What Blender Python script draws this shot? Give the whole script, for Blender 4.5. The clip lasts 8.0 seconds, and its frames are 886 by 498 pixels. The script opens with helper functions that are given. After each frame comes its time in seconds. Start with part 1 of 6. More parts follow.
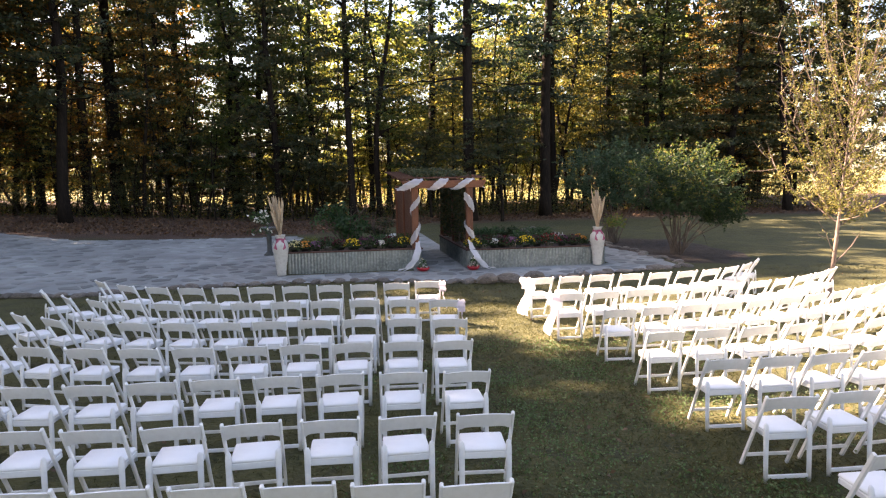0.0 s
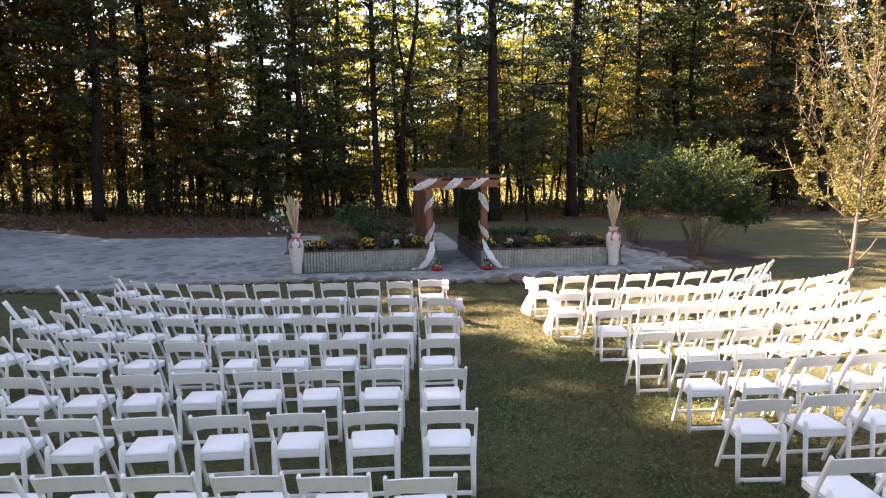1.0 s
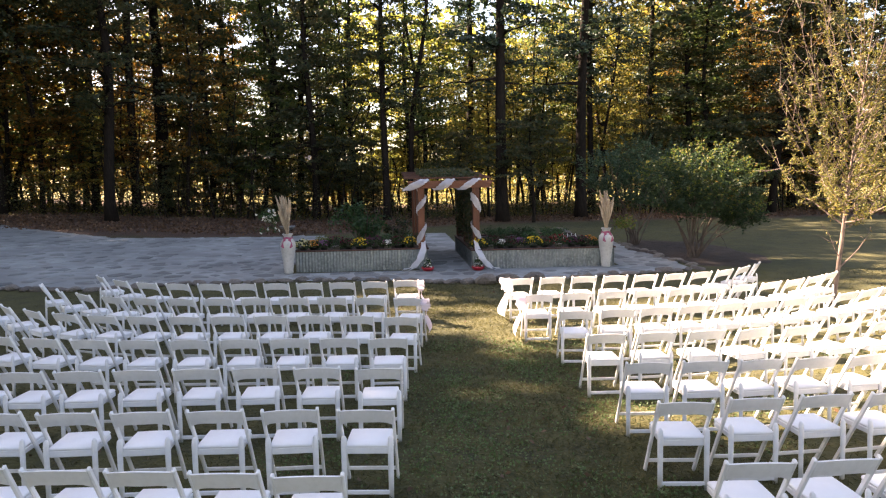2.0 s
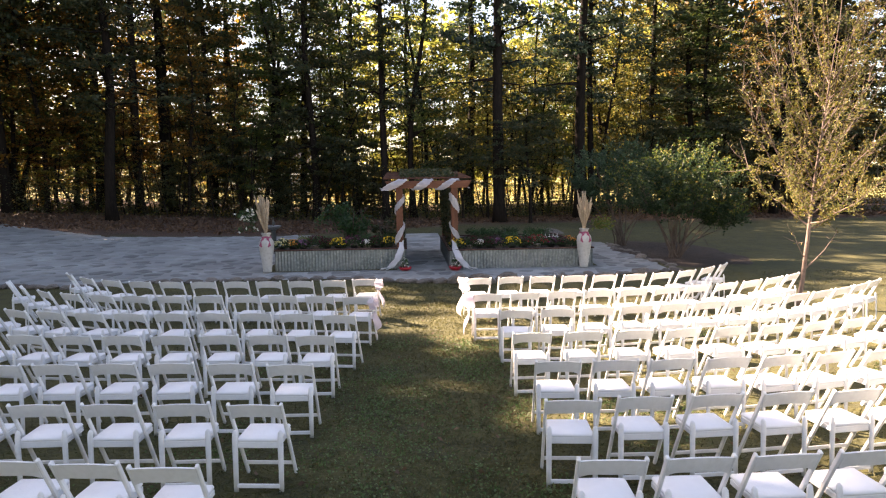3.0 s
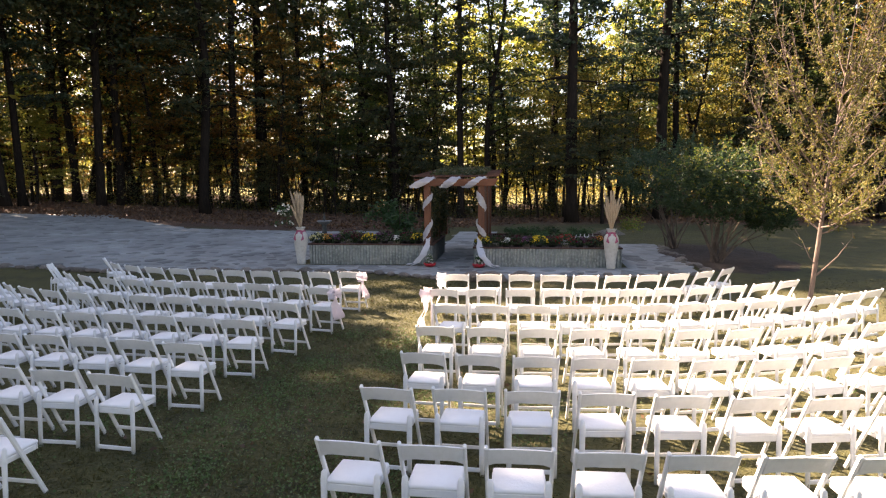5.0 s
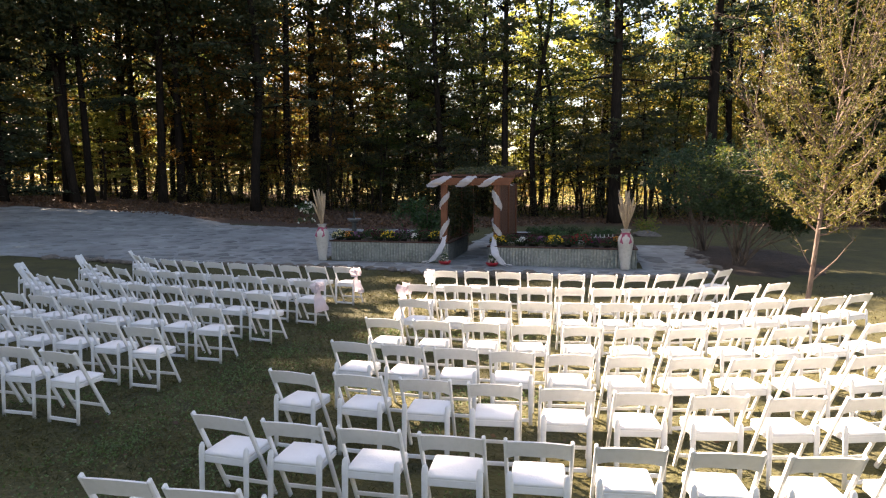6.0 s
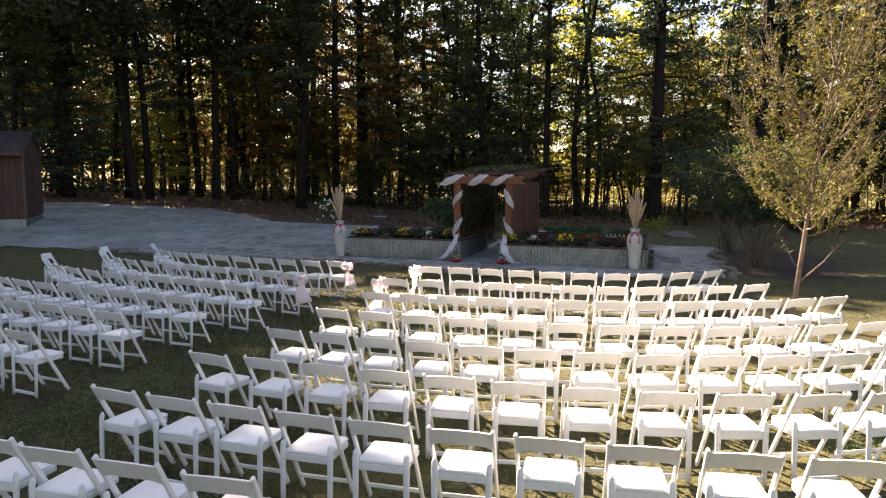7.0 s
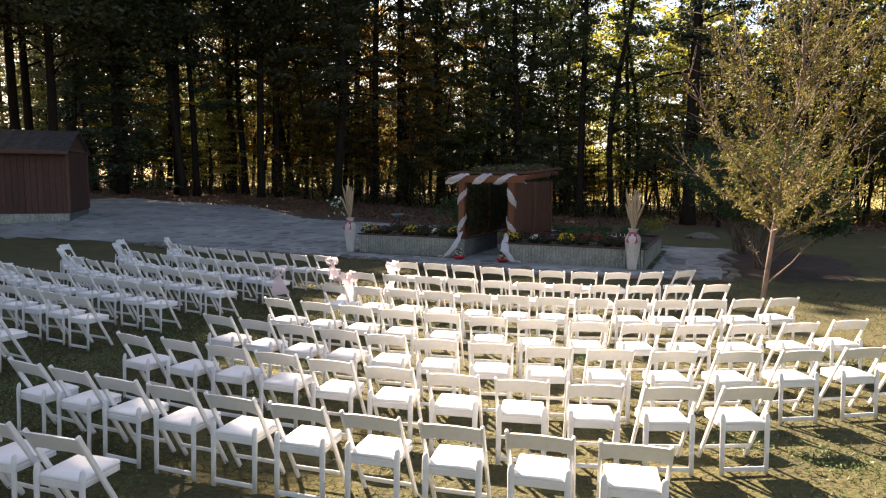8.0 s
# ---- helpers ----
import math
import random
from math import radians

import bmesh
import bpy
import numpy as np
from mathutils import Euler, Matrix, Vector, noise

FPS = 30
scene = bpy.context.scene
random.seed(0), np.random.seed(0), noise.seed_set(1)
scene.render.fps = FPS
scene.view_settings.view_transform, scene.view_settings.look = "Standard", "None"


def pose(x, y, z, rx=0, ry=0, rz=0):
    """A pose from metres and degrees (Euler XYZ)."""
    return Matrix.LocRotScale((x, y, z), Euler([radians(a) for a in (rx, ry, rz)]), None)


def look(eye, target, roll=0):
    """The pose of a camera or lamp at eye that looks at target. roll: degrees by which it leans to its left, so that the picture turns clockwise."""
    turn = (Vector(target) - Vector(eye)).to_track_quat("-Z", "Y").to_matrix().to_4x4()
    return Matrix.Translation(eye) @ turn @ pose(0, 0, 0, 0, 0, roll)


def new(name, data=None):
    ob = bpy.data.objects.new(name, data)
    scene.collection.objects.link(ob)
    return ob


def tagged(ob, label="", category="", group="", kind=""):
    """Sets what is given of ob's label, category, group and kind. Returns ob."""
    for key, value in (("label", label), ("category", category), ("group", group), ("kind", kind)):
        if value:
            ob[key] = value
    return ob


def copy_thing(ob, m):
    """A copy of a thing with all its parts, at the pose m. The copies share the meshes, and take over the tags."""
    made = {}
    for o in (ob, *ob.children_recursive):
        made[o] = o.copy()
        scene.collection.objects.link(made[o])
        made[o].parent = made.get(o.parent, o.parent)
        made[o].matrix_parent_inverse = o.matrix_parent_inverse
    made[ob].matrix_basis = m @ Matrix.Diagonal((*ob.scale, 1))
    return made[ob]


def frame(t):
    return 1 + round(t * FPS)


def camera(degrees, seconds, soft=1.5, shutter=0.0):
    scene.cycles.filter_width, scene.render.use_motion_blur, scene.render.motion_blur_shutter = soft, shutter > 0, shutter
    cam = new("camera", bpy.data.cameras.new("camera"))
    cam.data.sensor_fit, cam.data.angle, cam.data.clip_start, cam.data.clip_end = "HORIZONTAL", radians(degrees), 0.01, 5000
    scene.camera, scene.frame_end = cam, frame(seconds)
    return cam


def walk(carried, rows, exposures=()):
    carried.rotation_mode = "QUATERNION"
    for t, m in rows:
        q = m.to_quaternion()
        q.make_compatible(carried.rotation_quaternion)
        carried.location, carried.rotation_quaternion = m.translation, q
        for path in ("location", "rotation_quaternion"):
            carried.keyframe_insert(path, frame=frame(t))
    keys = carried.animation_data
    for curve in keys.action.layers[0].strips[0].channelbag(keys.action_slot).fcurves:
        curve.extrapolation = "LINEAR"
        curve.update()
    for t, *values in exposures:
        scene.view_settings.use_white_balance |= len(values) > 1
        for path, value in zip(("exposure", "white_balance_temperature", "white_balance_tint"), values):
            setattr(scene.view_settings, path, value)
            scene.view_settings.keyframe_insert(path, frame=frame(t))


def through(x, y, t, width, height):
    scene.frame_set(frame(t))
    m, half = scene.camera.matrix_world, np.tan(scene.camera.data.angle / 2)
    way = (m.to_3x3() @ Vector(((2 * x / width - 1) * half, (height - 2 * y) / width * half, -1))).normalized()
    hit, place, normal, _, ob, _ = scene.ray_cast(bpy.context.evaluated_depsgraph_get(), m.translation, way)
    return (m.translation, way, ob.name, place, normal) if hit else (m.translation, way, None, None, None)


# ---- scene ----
cam = camera(67.5, 8.0, 1.2)
PATH = [
    (0, (0.242, -0.22, 2.724), (0.572, 1.74, 2.502), -0.9),
    (0.5, (0.491, -0.292, 2.702), (0.766, 1.677, 2.482), -0.9),
    (1, (0.798, -0.352, 2.697), (1.026, 1.623, 2.478), -0.9),
    (1.5, (1.198, -0.399, 2.691), (1.385, 1.581, 2.473), -0.9),
    (3, (2.719, -0.595, 2.652), (2.834, 1.39, 2.438), -0.8),
    (3.5, (3.311, -0.663, 2.618), (3.371, 1.325, 2.407), -0.7),
    (4, (3.953, -0.724, 2.608), (3.916, 1.265, 2.396), -0.6),
    (4.5, (4.567, -0.756, 2.605), (4.436, 1.228, 2.392), -0.5),
    (6, (6.749, -0.8, 2.552), (6.324, 1.143, 2.341), -0.1),
    (6.5, (7.522, -0.771, 2.541), (7.002, 1.148, 2.329), -0.1),
    (7, (8.315, -0.685, 2.524), (7.703, 1.207, 2.311), 0.1),
    (7.5, (9.144, -0.577, 2.51), (8.446, 1.285, 2.297), 0.2),
    (8, (9.98, -0.453, 2.507), (9.203, 1.377, 2.292), 0.4),
]
walk(cam, [(t, look(eye, target, roll)) for t, eye, target, roll in PATH], ((0, 3.18, 8000, 22), (1.5, 3.1, 8000, 22), (4.5, 2.82, 8000, 22), (6, 2.72, 7900, 19), (8, 2.32, 7850, 19)))

# ---- light ----
SUN = Vector((-0.81, 0.59, 0.72)).normalized()
world = bpy.data.worlds.new("sky")
scene.world = world
world.use_nodes = True
wn = world.node_tree.nodes
sky = wn.new("ShaderNodeTexSky")
sky.sky_type = "NISHITA"
sky.sun_disc = False
sky.sun_elevation = math.asin(SUN.z)
sky.sun_rotation = math.atan2(SUN.x, SUN.y) % (2 * math.pi)
sky.air_density, sky.dust_density = 1.0, 1.1
wn["Background"].inputs["Strength"].default_value = 0.062
world.node_tree.links.new(sky.outputs[0], wn["Background"].inputs["Color"])
lamp = bpy.data.lights.new("sun", "SUN")
lamp.energy, lamp.angle, lamp.color = 5.0, radians(0.53), (1.0, 0.89, 0.755)
new("sun", lamp).matrix_world = look(SUN * 80, (0, 0, 0))


# ---- materials ----
def nodes_of(name):
    m = bpy.data.materials.new(name)
    m.use_nodes = True
    nt = m.node_tree
    return m, nt, nt.nodes, nt.nodes["Principled BSDF"]


def mixed(nt, fac, a, b):
    n = nt.nodes.new("ShaderNodeMix")
    n.data_type = "RGBA"
    for k, v in ((0, fac), (6, a), (7, b)):
        if isinstance(v, bpy.types.NodeSocket):
            nt.links.new(v, n.inputs[k])
        else:
            n.inputs[k].default_value = v if k == 0 else (*v, 1)
    return n.outputs[2]


def noise_of(nt, scale, detail=4, lo=0.35, hi=0.65, stretch=(1, 1, 1), coords="Object"):
    tc = nt.nodes.new("ShaderNodeTexCoord")
    src = tc.outputs["Object"]
    if coords == "World":
        src = nt.nodes.new("ShaderNodeNewGeometry").outputs["Position"]
    mp = nt.nodes.new("ShaderNodeMapping")
    mp.inputs["Scale"].default_value = stretch
    nt.links.new(src, mp.inputs[0])
    n = nt.nodes.new("ShaderNodeTexNoise")
    n.inputs["Scale"].default_value, n.inputs["Detail"].default_value = scale, detail
    nt.links.new(mp.outputs[0], n.inputs["Vector"])
    r = nt.nodes.new("ShaderNodeMapRange")
    r.inputs[1].default_value, r.inputs[2].default_value = lo, hi
    nt.links.new(n.outputs[0], r.inputs[0])
    return r.outputs[0]


def surface(name, c1, c2, c3=None, rough=0.6, metal=0.0, big=1.5, fine=30, bump=0.25, bump_scale=60, stretch=(1, 1, 1), vary=0.0, coords="Object", lo=0.35, hi=0.65, islands=False):
    """A matte or glossy surface: two tones at a large scale, a third at a fine one, relief, and a difference from piece to piece."""
    m, nt, n, p = nodes_of(name)
    col = mixed(nt, noise_of(nt, big, 5, lo, hi, stretch, coords), c1, c2)
    if c3:
        f = noise_of(nt, fine, 6, 0.45, 0.75, stretch, coords)
        col = mixed(nt, f, col, c3)
    if vary:
        own = n.new("ShaderNodeNewGeometry").outputs["Random Per Island"] if islands else n.new("ShaderNodeObjectInfo").outputs["Random"]
        hsv = n.new("ShaderNodeHueSaturation")
        r = n.new("ShaderNodeMapRange")
        r.inputs[3].default_value, r.inputs[4].default_value = 1 - vary, 1 + vary
        nt.links.new(own, r.inputs[0])
        nt.links.new(r.outputs[0], hsv.inputs["Value"])
        nt.links.new(col, hsv.inputs["Color"])
        col = hsv.outputs[0]
    nt.links.new(col, p.inputs["Base Color"])
    p.inputs["Metallic"].default_value = metal
    rr = n.new("ShaderNodeMapRange")
    rr.inputs[3].default_value, rr.inputs[4].default_value = rough - 0.1, min(1, rough + 0.12)
    nt.links.new(noise_of(nt, big * 4, 3, 0.3, 0.7, stretch, coords), rr.inputs[0])
    nt.links.new(rr.outputs[0], p.inputs["Roughness"])
    if bump:
        b = n.new("ShaderNodeBump")
        b.inputs["Strength"].default_value, b.inputs["Distance"].default_value = bump, 0.02
        nt.links.new(noise_of(nt, bump_scale, 6, 0.2, 0.8, stretch, coords), b.inputs["Height"])
        nt.links.new(b.outputs[0], p.inputs["Normal"])
    return m


def leafy(name, colours, through=0.5, rough=0.55):
    """Leaves: one tone a leaf, that let light through."""
    m, nt, n, p = nodes_of(name)
    g = n.new("ShaderNodeNewGeometry")
    ramp = n.new("ShaderNodeValToRGB")
    e = ramp.color_ramp.elements
    e[0].position, e[0].color = 0, (*colours[0], 1)
    e[1].position, e[1].color = 1, (*colours[-1], 1)
    for k, c in enumerate(colours[1:-1], 1):
        x = e.new(k / (len(colours) - 1))
        x.color = (*c, 1)
    nt.links.new(g.outputs["Random Per Island"], ramp.inputs[0])
    nt.links.new(ramp.outputs[0], p.inputs["Base Color"])
    p.inputs["Roughness"].default_value = rough
    t = n.new("ShaderNodeBsdfTranslucent")
    nt.links.new(ramp.outputs[0], t.inputs[0])
    mix = n.new("ShaderNodeMixShader")
    mix.inputs[0].default_value = through
    nt.links.new(p.outputs[0], mix.inputs[1])
    nt.links.new(t.outputs[0], mix.inputs[2])
    nt.links.new(mix.outputs[0], n["Material Output"].inputs[0])
    return m


def tulle(name, colour, clear=0.35):
    m, nt, n, p = nodes_of(name)
    p.inputs["Roughness"].default_value = 0.8
    nt.links.new(mixed(nt, noise_of(nt, 9, 4), colour, tuple(c * 0.86 for c in colour)), p.inputs["Base Color"])
    t = n.new("ShaderNodeBsdfTranslucent")
    t.inputs[0].default_value = (*colour, 1)
    a = n.new("ShaderNodeMixShader")
    a.inputs[0].default_value = 0.4
    nt.links.new(p.outputs[0], a.inputs[1])
    nt.links.new(t.outputs[0], a.inputs[2])
    c = n.new("ShaderNodeBsdfTransparent")
    b = n.new("ShaderNodeMixShader")
    b.inputs[0].default_value = clear
    nt.links.new(a.outputs[0], b.inputs[1])
    nt.links.new(c.outputs[0], b.inputs[2])
    nt.links.new(b.outputs[0], n["Material Output"].inputs[0])
    return m


WHITE = surface("white_resin", (0.80, 0.80, 0.80), (0.74, 0.745, 0.75), (0.70, 0.70, 0.69), rough=0.42, big=3, fine=14, bump=0.05, bump_scale=90, vary=0.03)
SEAT = surface("white_vinyl", (0.82, 0.82, 0.82), (0.78, 0.78, 0.78), rough=0.5, big=5, bump=0.12, bump_scale=35, vary=0.02)
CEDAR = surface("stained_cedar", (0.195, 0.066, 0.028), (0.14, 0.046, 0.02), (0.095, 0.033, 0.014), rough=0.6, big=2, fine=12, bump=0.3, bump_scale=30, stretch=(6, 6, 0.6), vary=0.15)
# the same cedar with the pergola's shade put into its colour
CEDAR_SHADED = surface("shaded_cedar_boards", (0.11, 0.042, 0.022), (0.08, 0.03, 0.016), (0.055, 0.022, 0.013), rough=0.7, big=2, fine=12, bump=0.3, bump_scale=30, stretch=(6, 6, 0.6), vary=0.2)
CEDAR_X = surface("stained_cedar_beam", (0.205, 0.07, 0.029), (0.15, 0.05, 0.021), (0.095, 0.033, 0.014), rough=0.6, big=2, fine=12, bump=0.3, bump_scale=30, stretch=(0.6, 6, 6), vary=0.12)
LATTICE = surface("dark_lattice", (0.05, 0.04, 0.032), (0.03, 0.025, 0.02), rough=0.85, big=3, bump=0.2)
SHEDWOOD = surface("red_brown_siding", (0.066, 0.026, 0.017), (0.048, 0.019, 0.013), (0.085, 0.036, 0.025), rough=0.7, big=1.2, fine=10, bump=0.3, bump_scale=24, stretch=(4, 4, 0.5), vary=0.12)
TRIM = surface("brown_trim_board", (0.11, 0.052, 0.036), (0.075, 0.036, 0.026), rough=0.75, big=2, fine=10, bump=0.3, bump_scale=24, stretch=(4, 4, 0.5))
GALV = surface("galvanised_steel", (0.29, 0.325, 0.325), (0.19, 0.22, 0.22), (0.38, 0.415, 0.41), rough=0.5, metal=0.8, big=2.5, fine=14, bump=0.06, bump_scale=50)
ROOFING = surface("grey_metal_roofing", (0.10, 0.09, 0.09), (0.065, 0.06, 0.06), (0.15, 0.145, 0.14), rough=0.38, metal=0.5, big=1.5, bump=0.1)
STONE_TONES = ((0.235, 0.25, 0.245), (0.13, 0.138, 0.135), (0.18, 0.175, 0.165))
STONE = surface("grey_flagstone", *STONE_TONES, rough=0.85, big=0.5, fine=3.5, bump=0.5, bump_scale=16, vary=0.36, coords="World")
STONE_FAR = surface("grey_flagstone_laid", (0.285, 0.30, 0.29), (0.19, 0.2, 0.195), (0.22, 0.21, 0.195), rough=0.85, big=0.5, fine=3.5, bump=0.5, bump_scale=16, vary=0.34, coords="World", islands=True)
MORTAR = surface("stone_dust", (0.33, 0.345, 0.335), (0.20, 0.21, 0.205), (0.24, 0.23, 0.215), rough=0.95, big=0.5, fine=3.5, bump=0.6, bump_scale=25, coords="World")
ROCK = surface("fieldstone", (0.17, 0.14, 0.115), (0.11, 0.092, 0.078), (0.25, 0.225, 0.195), rough=0.9, big=5, fine=18, bump=0.7, bump_scale=22, vary=0.3)
# darker stone for the birdbath's pedestal and finial
BATHSTONE_DARK = surface("dark_cast_stone", (0.075, 0.078, 0.07), (0.045, 0.048, 0.042), (0.11, 0.11, 0.10), rough=0.9, big=4, fine=16, bump=0.4, bump_scale=30)
BATHSTONE = surface("cast_stone", (0.23, 0.235, 0.235), (0.15, 0.155, 0.155), (0.09, 0.095, 0.09), rough=0.85, big=4, fine=16, bump=0.4, bump_scale=30)
SOIL = surface("dark_mulch", (0.045, 0.03, 0.022), (0.075, 0.05, 0.035), (0.02, 0.014, 0.01), rough=1, big=4, fine=30, bump=1.0, bump_scale=40, coords="World")
BARK = surface("pine_bark", (0.022, 0.0165, 0.013), (0.013, 0.010, 0.008), (0.036, 0.027, 0.021), rough=0.95, big=1.5, fine=6, bump=1.0, bump_scale=9, stretch=(3, 3, 0.5), vary=0.3)
PALE_BARK = surface("pale_bark", (0.23, 0.165, 0.135), (0.155, 0.108, 0.088), (0.09, 0.06, 0.05), rough=0.85, big=3, fine=16, bump=0.5, bump_scale=24, stretch=(1, 1, 0.35))
STEM = surface("shrub_stems", (0.15, 0.11, 0.085), (0.095, 0.07, 0.055), rough=0.9, big=4, bump=0.4)
CERAMIC = surface("white_glazed_ceramic", (0.54, 0.525, 0.49), (0.47, 0.455, 0.42), (0.38, 0.365, 0.33), rough=0.3, big=3, fine=12, bump=0.1, bump_scale=20)
PAMPAS = surface("dried_pampas", (0.50, 0.38, 0.26), (0.36, 0.26, 0.17), (0.60, 0.49, 0.36), rough=0.95, big=6, fine=40, bump=0.5, bump_scale=60, stretch=(3, 3, 0.6))
POT = surface("dark_plastic_pot", (0.05, 0.045, 0.04), (0.035, 0.03, 0.028), rough=0.5, bump=0.05)
CLAY = surface("grey_pot", (0.35, 0.31, 0.27), (0.26, 0.23, 0.2), rough=0.8, bump=0.2)
RED = surface("red_enamel", (0.50, 0.02, 0.03), (0.40, 0.015, 0.025), rough=0.35, bump=0.03)
PICKET = surface("white_painted_wood", (0.75, 0.75, 0.73), (0.66, 0.66, 0.64), rough=0.6, bump=0.1)
HOUSEWALL = surface("pale_house_siding", (0.72, 0.70, 0.68), (0.62, 0.60, 0.58), rough=0.8, bump=0.1)
GLASS_DARK = surface("dark_window_pane", (0.03, 0.035, 0.04), (0.02, 0.025, 0.03), rough=0.12, bump=0)
TULLE = tulle("white_tulle", (0.84, 0.84, 0.88), 0.18)
PINK = tulle("pale_pink_tulle", (0.80, 0.72, 0.78), 0.26)
ROSE = surface("rose_ribbon", (0.34, 0.06, 0.12), (0.26, 0.045, 0.09), rough=0.5, bump=0.1)
BARK.node_tree.nodes["Principled BSDF"].inputs["Specular IOR Level"].default_value = 0.1
LEAF_DARK = leafy("dark_oak_leaves", [(0.034, 0.052, 0.024), (0.048, 0.068, 0.03), (0.078, 0.084, 0.032), (0.115, 0.09, 0.03)], 0.48)
LEAF_DEEP = leafy("deep_wood_leaves", [(0.03, 0.05, 0.018), (0.05, 0.07, 0.022), (0.09, 0.10, 0.028), (0.035, 0.055, 0.02), (0.16, 0.14, 0.035)], 0.5)
LEAF_PINE = leafy("pine_needles", [(0.026, 0.048, 0.028), (0.036, 0.06, 0.034), (0.05, 0.075, 0.038)], 0.35)
LEAF_YELLOW = leafy("turning_leaves", [(0.078, 0.092, 0.025), (0.135, 0.14, 0.035), (0.235, 0.21, 0.048), (0.35, 0.245, 0.052)], 0.62)
LEAF_RUSSET = leafy("russet_leaves", [(0.05, 0.055, 0.018), (0.09, 0.075, 0.02), (0.18, 0.10, 0.022), (0.34, 0.17, 0.03), (0.08, 0.085, 0.022)], 0.6)
LEAF_GOLD = leafy("golden_leaves", [(0.14, 0.175, 0.04), (0.25, 0.265, 0.055), (0.37, 0.32, 0.065), (0.10, 0.145, 0.032)], 0.62)
LEAF_GREEN = leafy("fresh_leaves", [(0.04, 0.07, 0.022), (0.065, 0.10, 0.028), (0.13, 0.16, 0.035)], 0.55)
LEAF_RUST = leafy("rusty_leaves", [(0.12, 0.05, 0.015), (0.20, 0.09, 0.02), (0.09, 0.07, 0.02)], 0.5)
LEAF_CHERRY = leafy("autumn_cherry_leaves", [(0.092, 0.108, 0.022), (0.155, 0.155, 0.03), (0.25, 0.21, 0.042), (0.17, 0.115, 0.032), (0.075, 0.092, 0.019), (0.195, 0.175, 0.036)], 0.3, 0.7)
LEAF_MYRTLE = leafy("myrtle_leaves", [(0.022, 0.05, 0.021), (0.036, 0.068, 0.025), (0.058, 0.092, 0.029)], 0.42)
LEAF_MYRTLE_DARK = leafy("dark_myrtle_leaves", [(0.028, 0.066, 0.034), (0.042, 0.085, 0.04), (0.06, 0.105, 0.042)], 0.35)
# pale shoot green, lightened to take in sun on the myrtle's top
LEAF_SHOOT = leafy("pale_shoot_leaves", [(0.08, 0.135, 0.026), (0.13, 0.18, 0.03), (0.20, 0.205, 0.042), (0.22, 0.145, 0.045)], 0.5)
LEAF_FERN = leafy("fern_fronds", [(0.03, 0.08, 0.025), (0.05, 0.11, 0.03), (0.04, 0.09, 0.04)], 0.4)
LITTER = leafy("fallen_leaves", [(0.072, 0.034, 0.02), (0.115, 0.056, 0.029), (0.175, 0.092, 0.048), (0.085, 0.05, 0.028)], 0.15)
GRASS = leafy("grass_blades", [(0.036, 0.042, 0.013), (0.058, 0.062, 0.015), (0.085, 0.08, 0.021), (0.125, 0.105, 0.034), (0.05, 0.062, 0.015)], 0.35)
CLOVER = leafy("clover", [(0.06, 0.11, 0.03), (0.10, 0.16, 0.05), (0.13, 0.18, 0.075)], 0.35)
BLOOM = {
    "yellow": leafy("yellow_petals", [(0.75, 0.50, 0.02), (0.85, 0.62, 0.05)], 0.3),
    "white": leafy("white_petals", [(0.75, 0.74, 0.68), (0.82, 0.80, 0.74)], 0.3),
    "cream": leafy("cream_petals", [(0.68, 0.62, 0.30), (0.76, 0.70, 0.42), (0.62, 0.50, 0.12)], 0.3),
    "plum": leafy("plum_petals", [(0.085, 0.015, 0.05), (0.14, 0.03, 0.085)], 0.2),
    "burgundy": leafy("burgundy_petals", [(0.06, 0.006, 0.014), (0.11, 0.009, 0.022)], 0.2),
    "red": leafy("red_petals", [(0.20, 0.012, 0.012), (0.32, 0.02, 0.02)], 0.2),
    "mauve": leafy("mauve_petals", [(0.15, 0.06, 0.13), (0.24, 0.11, 0.20)], 0.3),
    "orange": leafy("orange_petals", [(0.60, 0.22, 0.03), (0.70, 0.32, 0.05)], 0.3),
}


